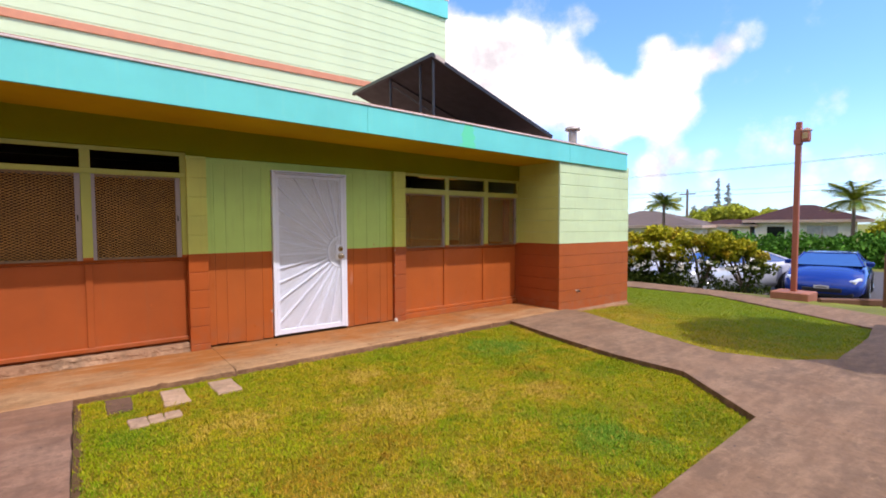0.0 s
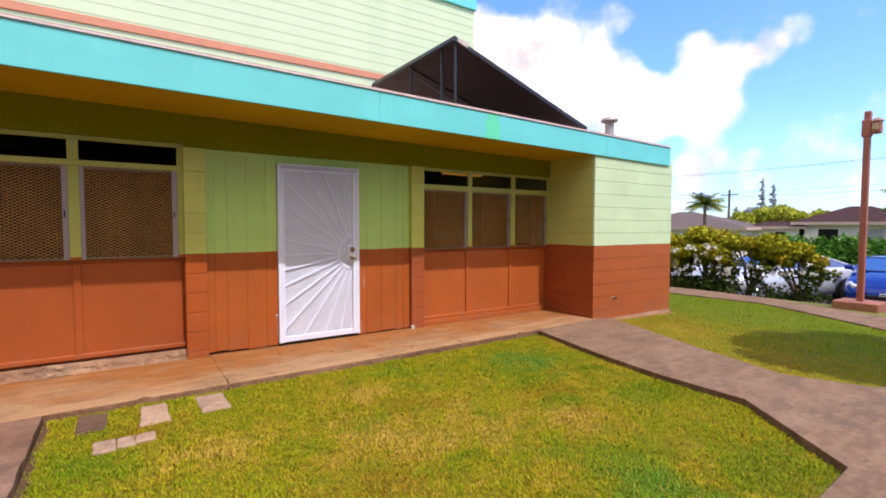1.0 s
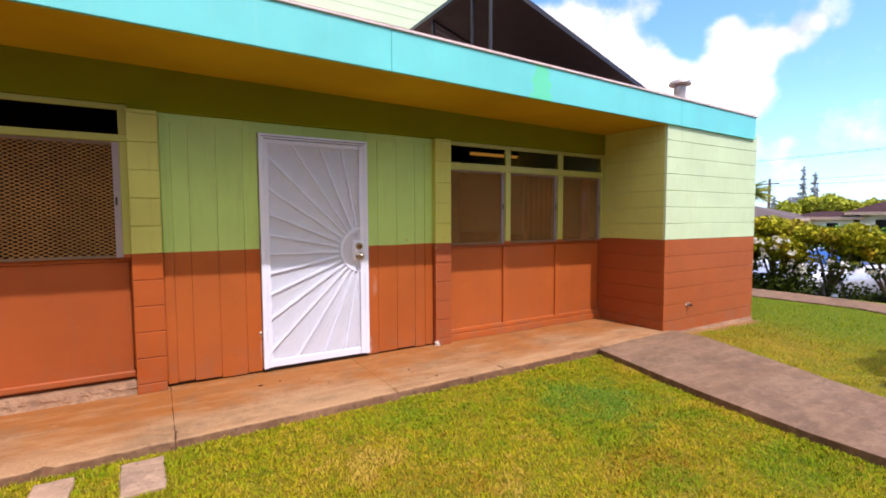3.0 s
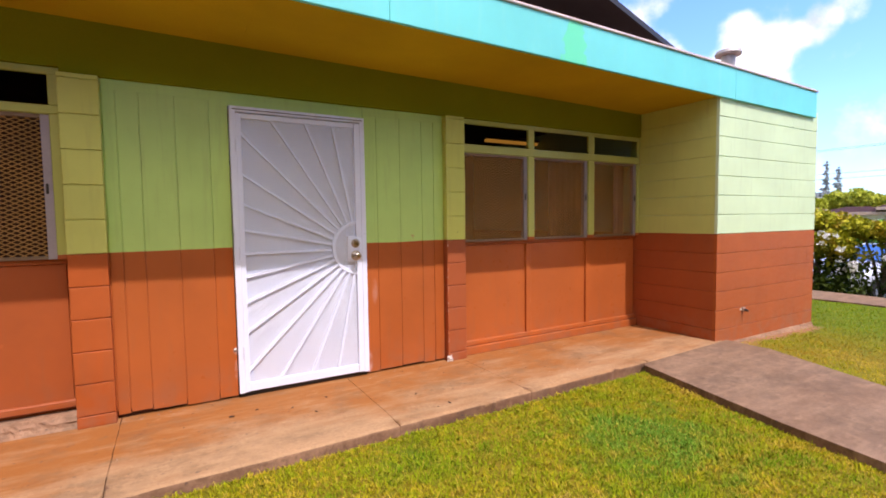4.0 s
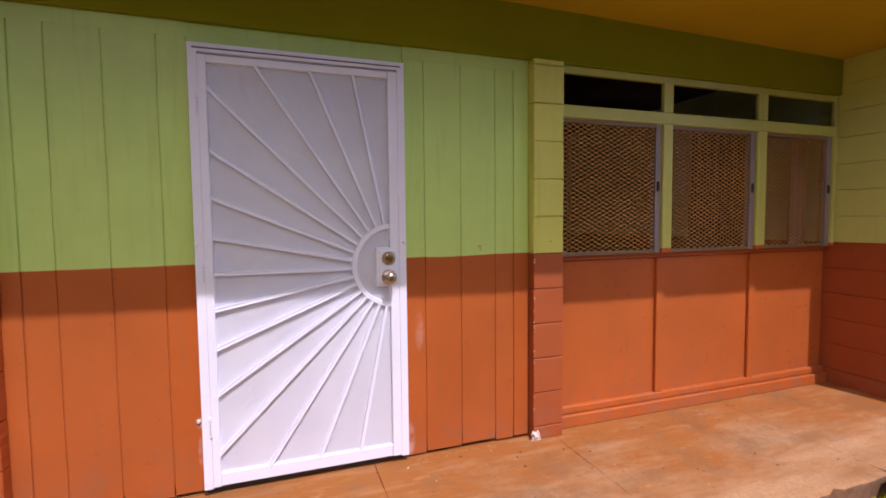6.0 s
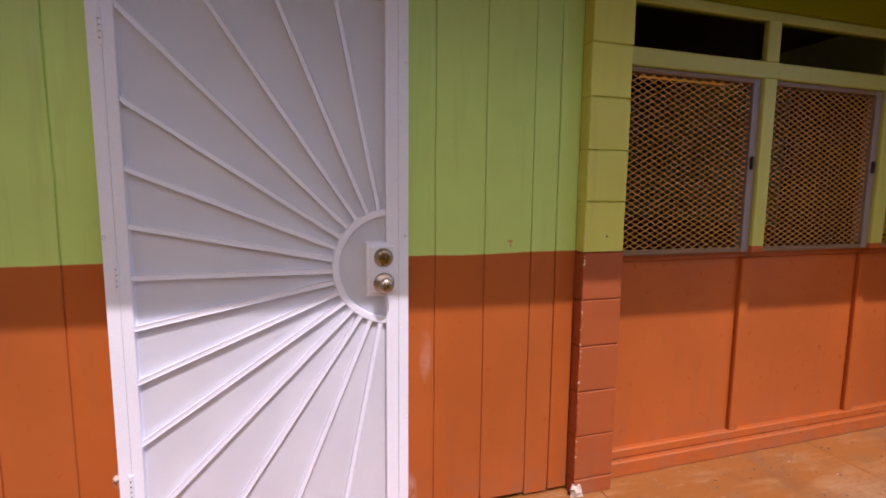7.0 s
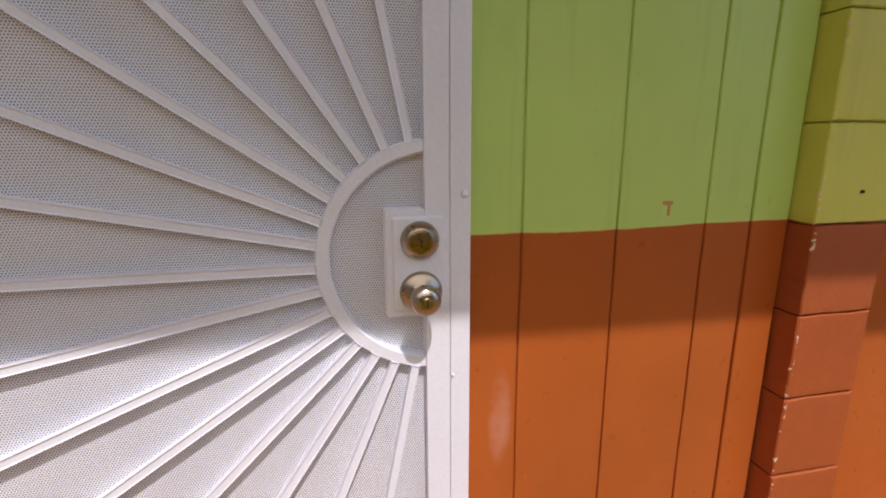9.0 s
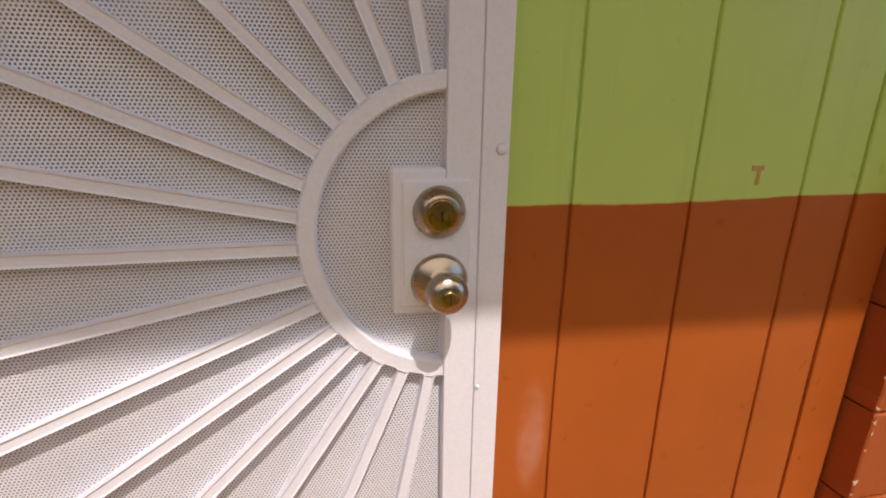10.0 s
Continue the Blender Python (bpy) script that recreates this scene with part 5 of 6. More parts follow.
build_asphalt()
pole = thing("lamp_post", (11.5, 3.15, -0.2), "tall red-brown square post with a lamp box on a plinth", "lamp post")
part("plinth", box(11.20, 11.80, 2.82, 3.48, -0.28, -0.02, 0.015), M_PLINTH, pole, "red painted concrete plinth")
part("post", box(11.452, 11.548, 3.102, 3.198, -0.02, 3.44, 0.01), M_POLE, pole)
part("collar", box(11.435, 11.565, 3.09, 3.225, 2.98, 3.29, 0.012), M_POLE, pole)
lantern = part("lamp_box", box(11.42, 11.58, 2.955, 3.088, 3.02, 3.24, 0.03, seg=2), M_POLE, pole)
part("lens", box(11.40, 11.418, 2.975, 3.07, 3.08, 3.20, 0.006), plain("yellowed_lens", (0.45, 0.30, 0.13), 0.3), lantern, "yellowed lamp lens")
part("cap", lathe([(0.0, 0.07), (0.05, 0.05), (0.10, 0.0), (0.0, 0.0)], 12, Matrix.Translation((11.50, 3.02, 3.241))), M_RUST, lantern)
post = thing("bollard", (11.9, 1.80, -0.2), "dark wooden bollard post beside the pavement", "post")
part("post", box(11.86, 11.94, 1.76, 1.84, -0.3, 0.78, 0.015), M_WOOD_POST, post)
part("cap", lathe([(0.0, 0.045), (0.035, 0.022), (0.055, 0.0), (0.0, 0.0)], 4, Matrix.Translation((11.9, 1.80, 0.78)) @ Matrix.Rotation(radians(45), 4, "Z")), M_WOOD_POST, post)
m = Matrix.Translation((11.75, 2.30, -0.17)) @ Matrix.Rotation(math.atan2(-0.8, 0.75), 4, "Z")
tagged(part("timber_kerb", box(-0.55, 0.55, -0.06, 0.06, -0.06, 0.07, 0.02, m), M_WOOD_POST), "low brown timber kerb between plinth and bollard", "kerb")


# ---- cars ----
def car_ring(bm, x, w, zb, zt, crown):
    pts = [(-w * 0.86, zb), (-w * 0.97, zb + 0.10), (-w, (zb + zt) * 0.5), (-w * 0.97, zt - 0.10), (-w * 0.86, zt - 0.015), (-w * 0.45, zt + crown * 0.8),
           (0.0, zt + crown)]
    pts = pts + [(-y, z) for y, z in pts[-2::-1]]
    return [bm.verts.new((x, y, z)) for y, z in pts]


def build_car(paint, label):
    """A saloon car, nose along +x, standing on z = 0."""
    car = thing("car", (0, 0, 0), label, "car", "parked cars")
    bm = bmesh.new()
    rings = [car_ring(bm, *s) for s in ((-2.28, 0.70, 0.34, 0.80, 0.0), (-2.2, 0.82, 0.26, 0.93, 0.02), (-1.9, 0.89, 0.2, 0.97, 0.03), (-1.2, 0.92, 0.18, 0.95, 0.03), (0.0, 0.92, 0.18, 0.93, 0.02),
                                        (0.9, 0.92, 0.18, 0.92, 0.03), (1.3, 0.91, 0.18, 0.86, 0.05), (1.8, 0.89, 0.18, 0.76, 0.06), (2.12, 0.83, 0.20, 0.66, 0.05), (2.26, 0.72, 0.24, 0.56, 0.02), (2.31, 0.58, 0.28, 0.48, 0.0))]
    for a, b in zip(rings, rings[1:]):
        for k in range(len(a)):
            j = (k + 1) % len(a)
            bm.faces.new((a[k], a[j], b[j], b[k]))
    bm.faces.new(rings[0])
    bm.faces.new(rings[-1][::-1])
    bmesh.ops.recalc_face_normals(bm, faces=bm.faces)
    part("body", bm, paint, car, smooth=True)
    # greenhouse
    roof_z = 1.25
    low = {"rear": (-1.85, 0.70), "front": (1.15, 0.80)}
    top = {"rear": (-0.95, 0.56), "front": (0.28, 0.61)}
    zb = 0.945
    c = {}
    for key in ("rear", "front"):
        for s in (-1, 1):
            c[key, s, 0] = Vector((low[key][0], s * low[key][1], zb))
            c[key, s, 1] = Vector((top[key][0], s * top[key][1], roof_z))

    def quad(name, vs, mat, lab=""):
        b = bmesh.new()
        ff = b.faces.new([b.verts.new(v) for v in vs])
        bmesh.ops.recalc_face_normals(b, faces=b.faces)
        got = bmesh.ops.extrude_face_region(b, geom=[ff])["geom"]
        cen = Vector((-0.3, 0, 1.0))
        for g in got:
            if isinstance(g, bmesh.types.BMVert):
                g.co += (cen - g.co).normalized() * 0.02
        bmesh.ops.recalc_face_normals(b, faces=b.faces)
        return part(name, b, mat, car, lab)

    quad("windscreen", [c["front", -1, 0], c["front", 1, 0], c["front", 1, 1], c["front", -1, 1]], M_CARGLASS, "windscreen coloured with the sky's reflected blue")
    quad("rear_window", [c["rear", 1, 0], c["rear", -1, 0], c["rear", -1, 1], c["rear", 1, 1]], M_CARGLASS)
    for s in (-1, 1):
        quad("side_window", [c["rear", s, 0], c["front", s, 0], c["front", s, 1], c["rear", s, 1]], M_CARGLASS)
        for key in ("rear", "front"):
            part("pillar", tube(c[key, s, 0], c[key, s, 1], 0.03, 0.025, 8), paint, car)
        part("mirror", box(0.78, 0.96, s * 0.92 - 0.09, s * 0.92 + 0.09, 0.93, 1.06, 0.035, seg=2), paint, car)
        hl = box(-0.16, 0.16, -0.13, 0.13, -0.055, 0.055, 0.03, Matrix.Translation((2.05, s * 0.63, 0.61)) @ Matrix.Rotation(s * -0.5, 4, "Z") @ Matrix.Rotation(0.25, 4, "Y"), 2)
        part("headlight", hl, M_LAMP, car, "clear swept headlight")
    rf = bmesh.new()
    grid = [[rf.verts.new((x, y * (0.60 if abs(x) < 9 else 0.5), roof_z + 0.035 * (1 - y * y) * (1 - ((x + 0.33) / 0.75) ** 2) ** 1 + 0.005)) for y in (-1, -0.8, -0.4, 0, 0.4, 0.8, 1)] for x in (-0.98, -0.8, -0.4, 0.0, 0.2, 0.31)]
    for a, b in zip(grid, grid[1:]):
        for k in range(6):
            rf.faces.new((a[k], a[k + 1], b[k + 1], b[k]))
    bmesh.ops.recalc_face_normals(rf, faces=rf.faces)
    got = bmesh.ops.extrude_face_region(rf, geom=list(rf.faces))["geom"]
    for g in got:
        if isinstance(g, bmesh.types.BMVert):
            g.co.z -= 0.03
    bmesh.ops.recalc_face_normals(rf, faces=rf.faces)
    part("roof_panel", rf, paint, car)
    part("grille", box(2.24, 2.33, -0.42, 0.42, 0.30, 0.42, 0.02), M_BLACK, car)
    part("lower_intake", box(2.16, 2.29, -0.66, 0.66, 0.185, 0.30, 0.02), M_BLACK, car)
    plate_ob = part("number_plate", box(2.335, 2.345, -0.16, 0.16, 0.40, 0.48, 0.003), M_PLATE, car)
    part("plate_bar", box(2.346, 2.348, -0.12, 0.12, 0.425, 0.45), M_BLACK, plate_ob)
    for x in (-1.38, 1.42):
        for s in (-1, 1):
            m = Matrix.Translation((x, s * 0.84, 0.325)) @ Matrix.Rotation(radians(90), 4, "X")
            tyre = part("wheel", lathe([(0.2, -0.1), (0.29, -0.11), (0.325, -0.085), (0.325, 0.085), (0.29, 0.11), (0.2, 0.1)], 28, m), M_TYRE, car)
            part("rim", lathe([(0.0, -0.106), (0.06, -0.108), (0.08, -0.09), (0.19, -0.098), (0.215, -0.108), (0.215, 0.108), (0.19, 0.098), (0.08, 0.09), (0.06, 0.108), (0.0, 0.106)], 20, m), M_RIM, tyre)
    return car


def park(car, x, y, deg):
    car.matrix_basis = pose(x, y, ground_z(x) + 0.004, 0, 0, deg)


blue = build_car(M_CARBLUE, "glossy blue saloon car parked facing the pavement")
NOSE = math.degrees(math.atan2(-3.6, -15.8))
park(blue, 17.75, 4.02, NOSE - 4)
silver = build_car(M_CARWHITE, "silver-white car parked behind the flowering shrubs")
park(silver, 16.1, 6.3, NOSE - 38)
silver2 = build_car(M_CARWHITE, "silver-white car parked behind the flowering shrubs")
park(silver2, 15.6, 9.3, NOSE - 30)


# ---- plants ----
def leaf_cloud(blobs, count, size, seed, shell=0.55, droop=0.0):
    """Leaves as small bent diamonds, thick near the outside of each blob: (x, y, z, rx, ry, rz)."""
    rng = np.random.default_rng(seed)
    vol = np.array([b[3] * b[4] * b[5] for b in blobs]) ** 0.67
    pick = rng.choice(len(blobs), count, p=vol / vol.sum())
    verts, faces = [], []
    for i in range(count):
        b = blobs[pick[i]]
        d = rng.normal(size=3)
        d /= np.linalg.norm(d)
        r = shell + (1 - shell) * rng.uniform() ** 0.5
        r *= 1.0 + 0.22 * noise.noise((d[0] * 2.2 + seed, d[1] * 2.2, d[2] * 2.2))
        p = np.array(b[:3]) + d * np.array(b[3:]) * r
        u = rng.normal(size=3)
        u[2] -= droop
        u /= np.linalg.norm(u)
        w = np.cross(u, rng.normal(size=3))
        w /= np.linalg.norm(w) + 1e-9
        nrm = np.cross(u, w)
        s = size * rng.uniform(0.6, 1.3)
        k = len(verts)
        verts += [tuple(p - u * s * 0.5), tuple(p + w * s * 0.3 + nrm * s * 0.08), tuple(p + u * s * 0.6), tuple(p - w * s * 0.3 + nrm * s * 0.08)]
        faces.append((k, k + 1, k + 2, k + 3))
    return verts, faces


def stems(name, base, tops, r, parent, material=M_BARK, sides=7):
    bm = bmesh.new()
    b = Vector(base)
    for t in tops:
        t = Vector(t)
        mid = b.lerp(t, 0.5) + Vector((0.05, -0.04, 0.06)) * (t - b).length * 0.4
        add_tube(bm, b, mid, r, r * 0.75, sides)
        add_tube(bm, mid, t, r * 0.75, r * 0.3, sides)
    return part(name, bm, material, parent)


def shrub(x, y, wide, high, seed, label, bare=False, size=0.095):
    """Several stems under a broken golden crown, blossoms at mid height and dark leaves round the foot."""
    z = ground_z(x) - 0.03
    rnd = random.Random(seed)
    s = thing("shrub", (x, y, z), label, "shrub", "shrubs along the parking area")
    blobs = []
    for k in range(9):
        blobs.append((x + rnd.uniform(-0.4, 0.4) * wide, y + rnd.uniform(-0.55, 0.55) * wide, z + high * rnd.uniform(0.64, 0.90), wide * rnd.uniform(0.16, 0.28), wide * rnd.uniform(0.18, 0.32), high * rnd.uniform(0.08, 0.15)))
    mids = [(x + rnd.uniform(-0.4, 0.4) * wide, y + rnd.uniform(-0.5, 0.5) * wide, z + high * rnd.uniform(0.32, 0.55), wide * rnd.uniform(0.14, 0.24), wide * rnd.uniform(0.16, 0.26), high * rnd.uniform(0.08, 0.14)) for _ in range(4 if bare else 9)]
    skirt = [(x - 0.25 * wide, y + (k - 2) * 0.24 * wide, z + high * 0.11, wide * 0.26, wide * 0.22, high * rnd.uniform(0.11, 0.19)) for k in range(5)]
    stems("stem", (x, y, z), [b[:3] for b in blobs], 0.03, s)
    v, f = leaf_cloud(blobs, 3300, size, seed, 0.3)
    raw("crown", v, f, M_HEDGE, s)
    tufts = []
    for k in range(6 if bare else 17):
        tufts.append((x - wide * rnd.uniform(0.36, 0.62), y + wide * rnd.uniform(-0.6, 0.55), z + high * rnd.uniform(0.34, 0.72), 0.05, 0.075, 0.06))
    mids += [(b[0] + 0.24, b[1], b[2] - 0.03, 0.15, 0.17, 0.12) for b in tufts]
    v, f = leaf_cloud(mids, 800 if bare else 2600, size, seed + 300, 0.3)
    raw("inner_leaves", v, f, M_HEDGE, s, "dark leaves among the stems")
    v, f = leaf_cloud(skirt, 350 if bare else 2300, size * 0.85, seed + 400, 0.2)
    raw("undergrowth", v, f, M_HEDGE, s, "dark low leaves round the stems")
    v, f = leaf_cloud(tufts, 14 * len(tufts), 0.066, seed + 200, 0.4)
    raw("blossoms", v, f, M_BLOSSOM, s, "clusters of white blossoms")
    return s


for k, (x, y, w, h, bare) in enumerate(((12.25, 10.4, 1.5, 1.70, False), (12.35, 9.0, 1.5, 1.75, False), (12.55, 7.7, 1.4, 1.52, False), (12.85, 6.6, 1.35, 1.75, False), (13.1, 5.7, 1.25, 1.55, True), (13.4, 4.75, 1.1, 1.42, True))):
    shrub(x, y, w, h, 31 + k, "yellow-green leafy shrub with bare lower stems" if bare else "golden-topped leafy shrub dotted with white blossoms", bare)


def clipped_hedge():
    """A long clipped hedge across the street."""
    h = thing("hedge", (30.0, 7.0, -0.6), "dense dark green clipped hedge across the parking area", "hedge")
    blobs = []
    for k in range(16):
        w = k / 15
        x, y = 29.0 + 1.6 * w, 11.5 - 11.0 * w
        blobs.append((x, y, -0.1, 0.7, 0.8, 1.0 + 0.10 * math.sin(k * 1.7)))
    stems("stem", (29.9, 6.5, -0.65), [(b[0], b[1], 0.2) for b in blobs[2:14:3]], 0.05, h)
    v, f = leaf_cloud(blobs, 16000, 0.2, 77, 0.4)
    raw("foliage", v, f, M_BOX, h)


clipped_hedge()


def tree(x, y, z, high, blobs, seed, label, material=M_TREE, count=1600, size=0.28, r=0.14):
    t = thing("tree", (x, y, z), label, "tree")
    trunk = bmesh.new()
    add_tube(trunk, (x, y, z - 0.1), (x + 0.05, y, z + high * 0.35), r, r * 0.8, 9)
    add_tube(trunk, (x + 0.05, y, z + high * 0.35), (x, y + 0.05, z + high * 0.6), r * 0.8, r * 0.55, 9)
    for b in blobs[:5]:
        add_tube(trunk, (x, y + 0.05, z + high * 0.5), b[:3], r * 0.45, r * 0.12, 7)
    part("trunk", trunk, M_BARK, t)
    v, f = leaf_cloud(blobs, count, size, seed, 0.3)
    raw("crown", v, f, material, t)
    return t


def round_blobs(x, y, z, rad, high, seed, n=7):
    rnd = random.Random(seed)
    return [(x + rnd.uniform(-0.7, 0.7) * rad, y + rnd.uniform(-0.7, 0.7) * rad, z + high * rnd.uniform(-0.35, 0.35), rad * rnd.uniform(0.35, 0.6), rad * rnd.uniform(0.35, 0.6), high * rnd.uniform(0.22, 0.4)) for _ in range(n)]


for k, (x, y, top, rad, lab, mat) in enumerate((
        (48.0, 21.0, 2.2, 1.6, "bushy yellow-green tree beyond the houses", M_TREE), (47.0, 18.3, 2.9, 1.7, "round dark green tree beyond the houses", M_TREE), (52.0, 17.5, 2.5, 1.5, "bushy green tree beyond the houses", M_TREE),
        (46.0, 24.2, 2.4, 2.0, "low yellow-green tree beyond the houses", M_TREE), (58.0, 17.3, 2.9, 2.2, "broad dull green tree beyond the roofs", M_TREE), (60.0, 26.0, 3.6, 1.5, "dark conical tree beyond the houses", M_PINE),
        (33.5, 5.2, 1.9, 1.1, "yellow-green bushy shrub tree beside the house", M_HEDGE), (36.0, 3.2, 2.0, 1.6, "dense green tree beside the house", M_TREE), (62.0, 9.0, 3.2, 3.0, "broad green tree far down the street", M_TREE),
        (44.0, 20.0, 1.9, 1.3, "bright yellow-green tree beyond the houses", M_TREE), (44.5, 17.2, 2.0, 1.3, "bright yellow-green tree beyond the houses", M_TREE), (43.0, 22.5, 1.9, 1.2, "bright yellow-green tree beyond the houses", M_TREE),
        (41.5, 18.2, 2.5, 1.2, "bright yellow-green tree beyond the houses", M_TREE), (42.5, 16.6, 2.6, 1.3, "bright yellow-green tree beyond the houses", M_TREE), (43.5, 15.0, 2.6, 1.2, "bright yellow-green tree beyond the houses", M_TREE), (43.6, 13.9, 2.4, 1.0, "bright yellow-green tree beyond the houses", M_TREE),
        (40.0, 27.0, 2.6, 2.4, "broad green tree beside the grey-roofed house", M_TREE))):
    z = ground_z(x)
    tree(x, y, z, top - z, round_blobs(x, y, top - rad * 0.7, rad, rad * 1.3, 50 + k, 9), 90 + k, lab, mat, 2600, 0.3)


def norfolk_pine(x, y, top, wide):
    z = ground_z(x)
    t = thing("pine_tree", (x, y, z), "tall thin pine with tiers of short branches", "pine tree", "far pines")
    part("trunk", tube((x, y, z), (x, y, top), 0.10, 0.02, 8), M_BARK, t)
    blobs = []
    n = 16
    for k in range(n):
        w = k / (n - 1)
        zz = z + (top - z) * (0.35 + 0.64 * w)
        rad = wide * (1.0 - 0.75 * w) * (0.8 + 0.35 * math.sin(k * 2.4))
        a = k * 2.4
        blobs.append((x + 0.3 * rad * math.cos(a), y + 0.3 * rad * math.sin(a), zz, rad, rad, 0.16))
    v, f = leaf_cloud(blobs, 800, 0.34, int(x), 0.2)
    raw("crown", v, f, M_PINE, t)


norfolk_pine(73.8, 30.4, 8.0, 0.7)
norfolk_pine(78.8, 31.0, 7.6, 0.9)
norfolk_pine(76.0, 34.8, 4.2, 1.2)


def palm(x, y, top, length, count, seed, label):
    """A palm: ringed trunk and arching fronds of many leaflets."""
    z = ground_z(x)
    rnd = random.Random(seed)
    t = thing("palm_tree", (x, y, z), label, "palm tree", "palms")
    tr = bmesh.new()
    n = 9
    for k in range(n):
        a, b = z + (top - z) * k / n, z + (top - z) * (k + 1) / n
        add_tube(tr, (x, y, a), (x, y, b + 0.01), 0.13 - 0.005 * k, 0.105 - 0.004 * k, 10)
    part("trunk", tr, M_BARK, t)
    for k in range(count):
        az, rise = 6.283 * k / count + rnd.uniform(-0.2, 0.2), rnd.uniform(-0.1, 1.45)
        verts, faces = [], []
        spine = []
        m = 22
        for i in range(m + 1):
            w = i / m
            out = length * (w * math.cos(rise * (1 - 0.4 * w)))
            up = length * (w * math.sin(rise) - 0.42 * w * w * (0.75 + 0.3 * math.cos(rise)))
            spine.append(Vector((x + math.cos(az) * out, y + math.sin(az) * out, top + up)))
        side = Vector((-math.sin(az), math.cos(az), 0))
        for i in range(m):
            a, b = spine[i], spine[i + 1]
            q = len(verts)
            verts += [tuple(a - side * 0.012), tuple(a + side * 0.012), tuple(b + side * 0.010), tuple(b - side * 0.010)]
            faces.append((q, q + 1, q + 2, q + 3))
            wl = length * 0.42 * math.sin(math.pi * min(1.0, 0.12 + 0.86 * i / m)) + 0.03
            for s in (-1, 1):
                for off in (0.0, 0.5):
                    p = a.lerp(b, off)
                    tip = p + side * s * wl * 0.85 + (b - a).normalized() * wl * 0.55 - Vector((0, 0, wl * rnd.uniform(0.25, 0.6)))
                    e = (b - a) * 0.6
                    q = len(verts)
                    verts += [tuple(p), tuple(p + e), tuple(tip)]
                    faces.append((q, q + 1, q + 2))
        raw("frond", verts, faces, M_PALM, t)


palm(29.97, 15.57, 2.72, 1.2, 24, 3, "small palm with a full green crown beside the house")
palm(35.1, 7.1, 2.75, 1.75, 17, 4, "broad palm with yellowing fronds beside the house")
# an unseen tree, placed and shaped to cast the shade over the side lawn
shade = [(6.55 + 0.62 * i + 0.12 * math.sin(k * 2.1), -0.55 - 0.62 * k - 0.12 * (i - 1.5) ** 2, 5.0 + 0.3 * math.sin(k * 1.3 + i), 0.48 + 0.06 * math.sin(k * 3.0 + i), 0.5, 0.5) for k in range(7) for i in range(4)]
tree(7.45, -2.2, -0.1, 4.6, shade, 12, "unseen leafy tree placed to shade the side lawn", M_TREE, 15000, 0.2, 0.11)


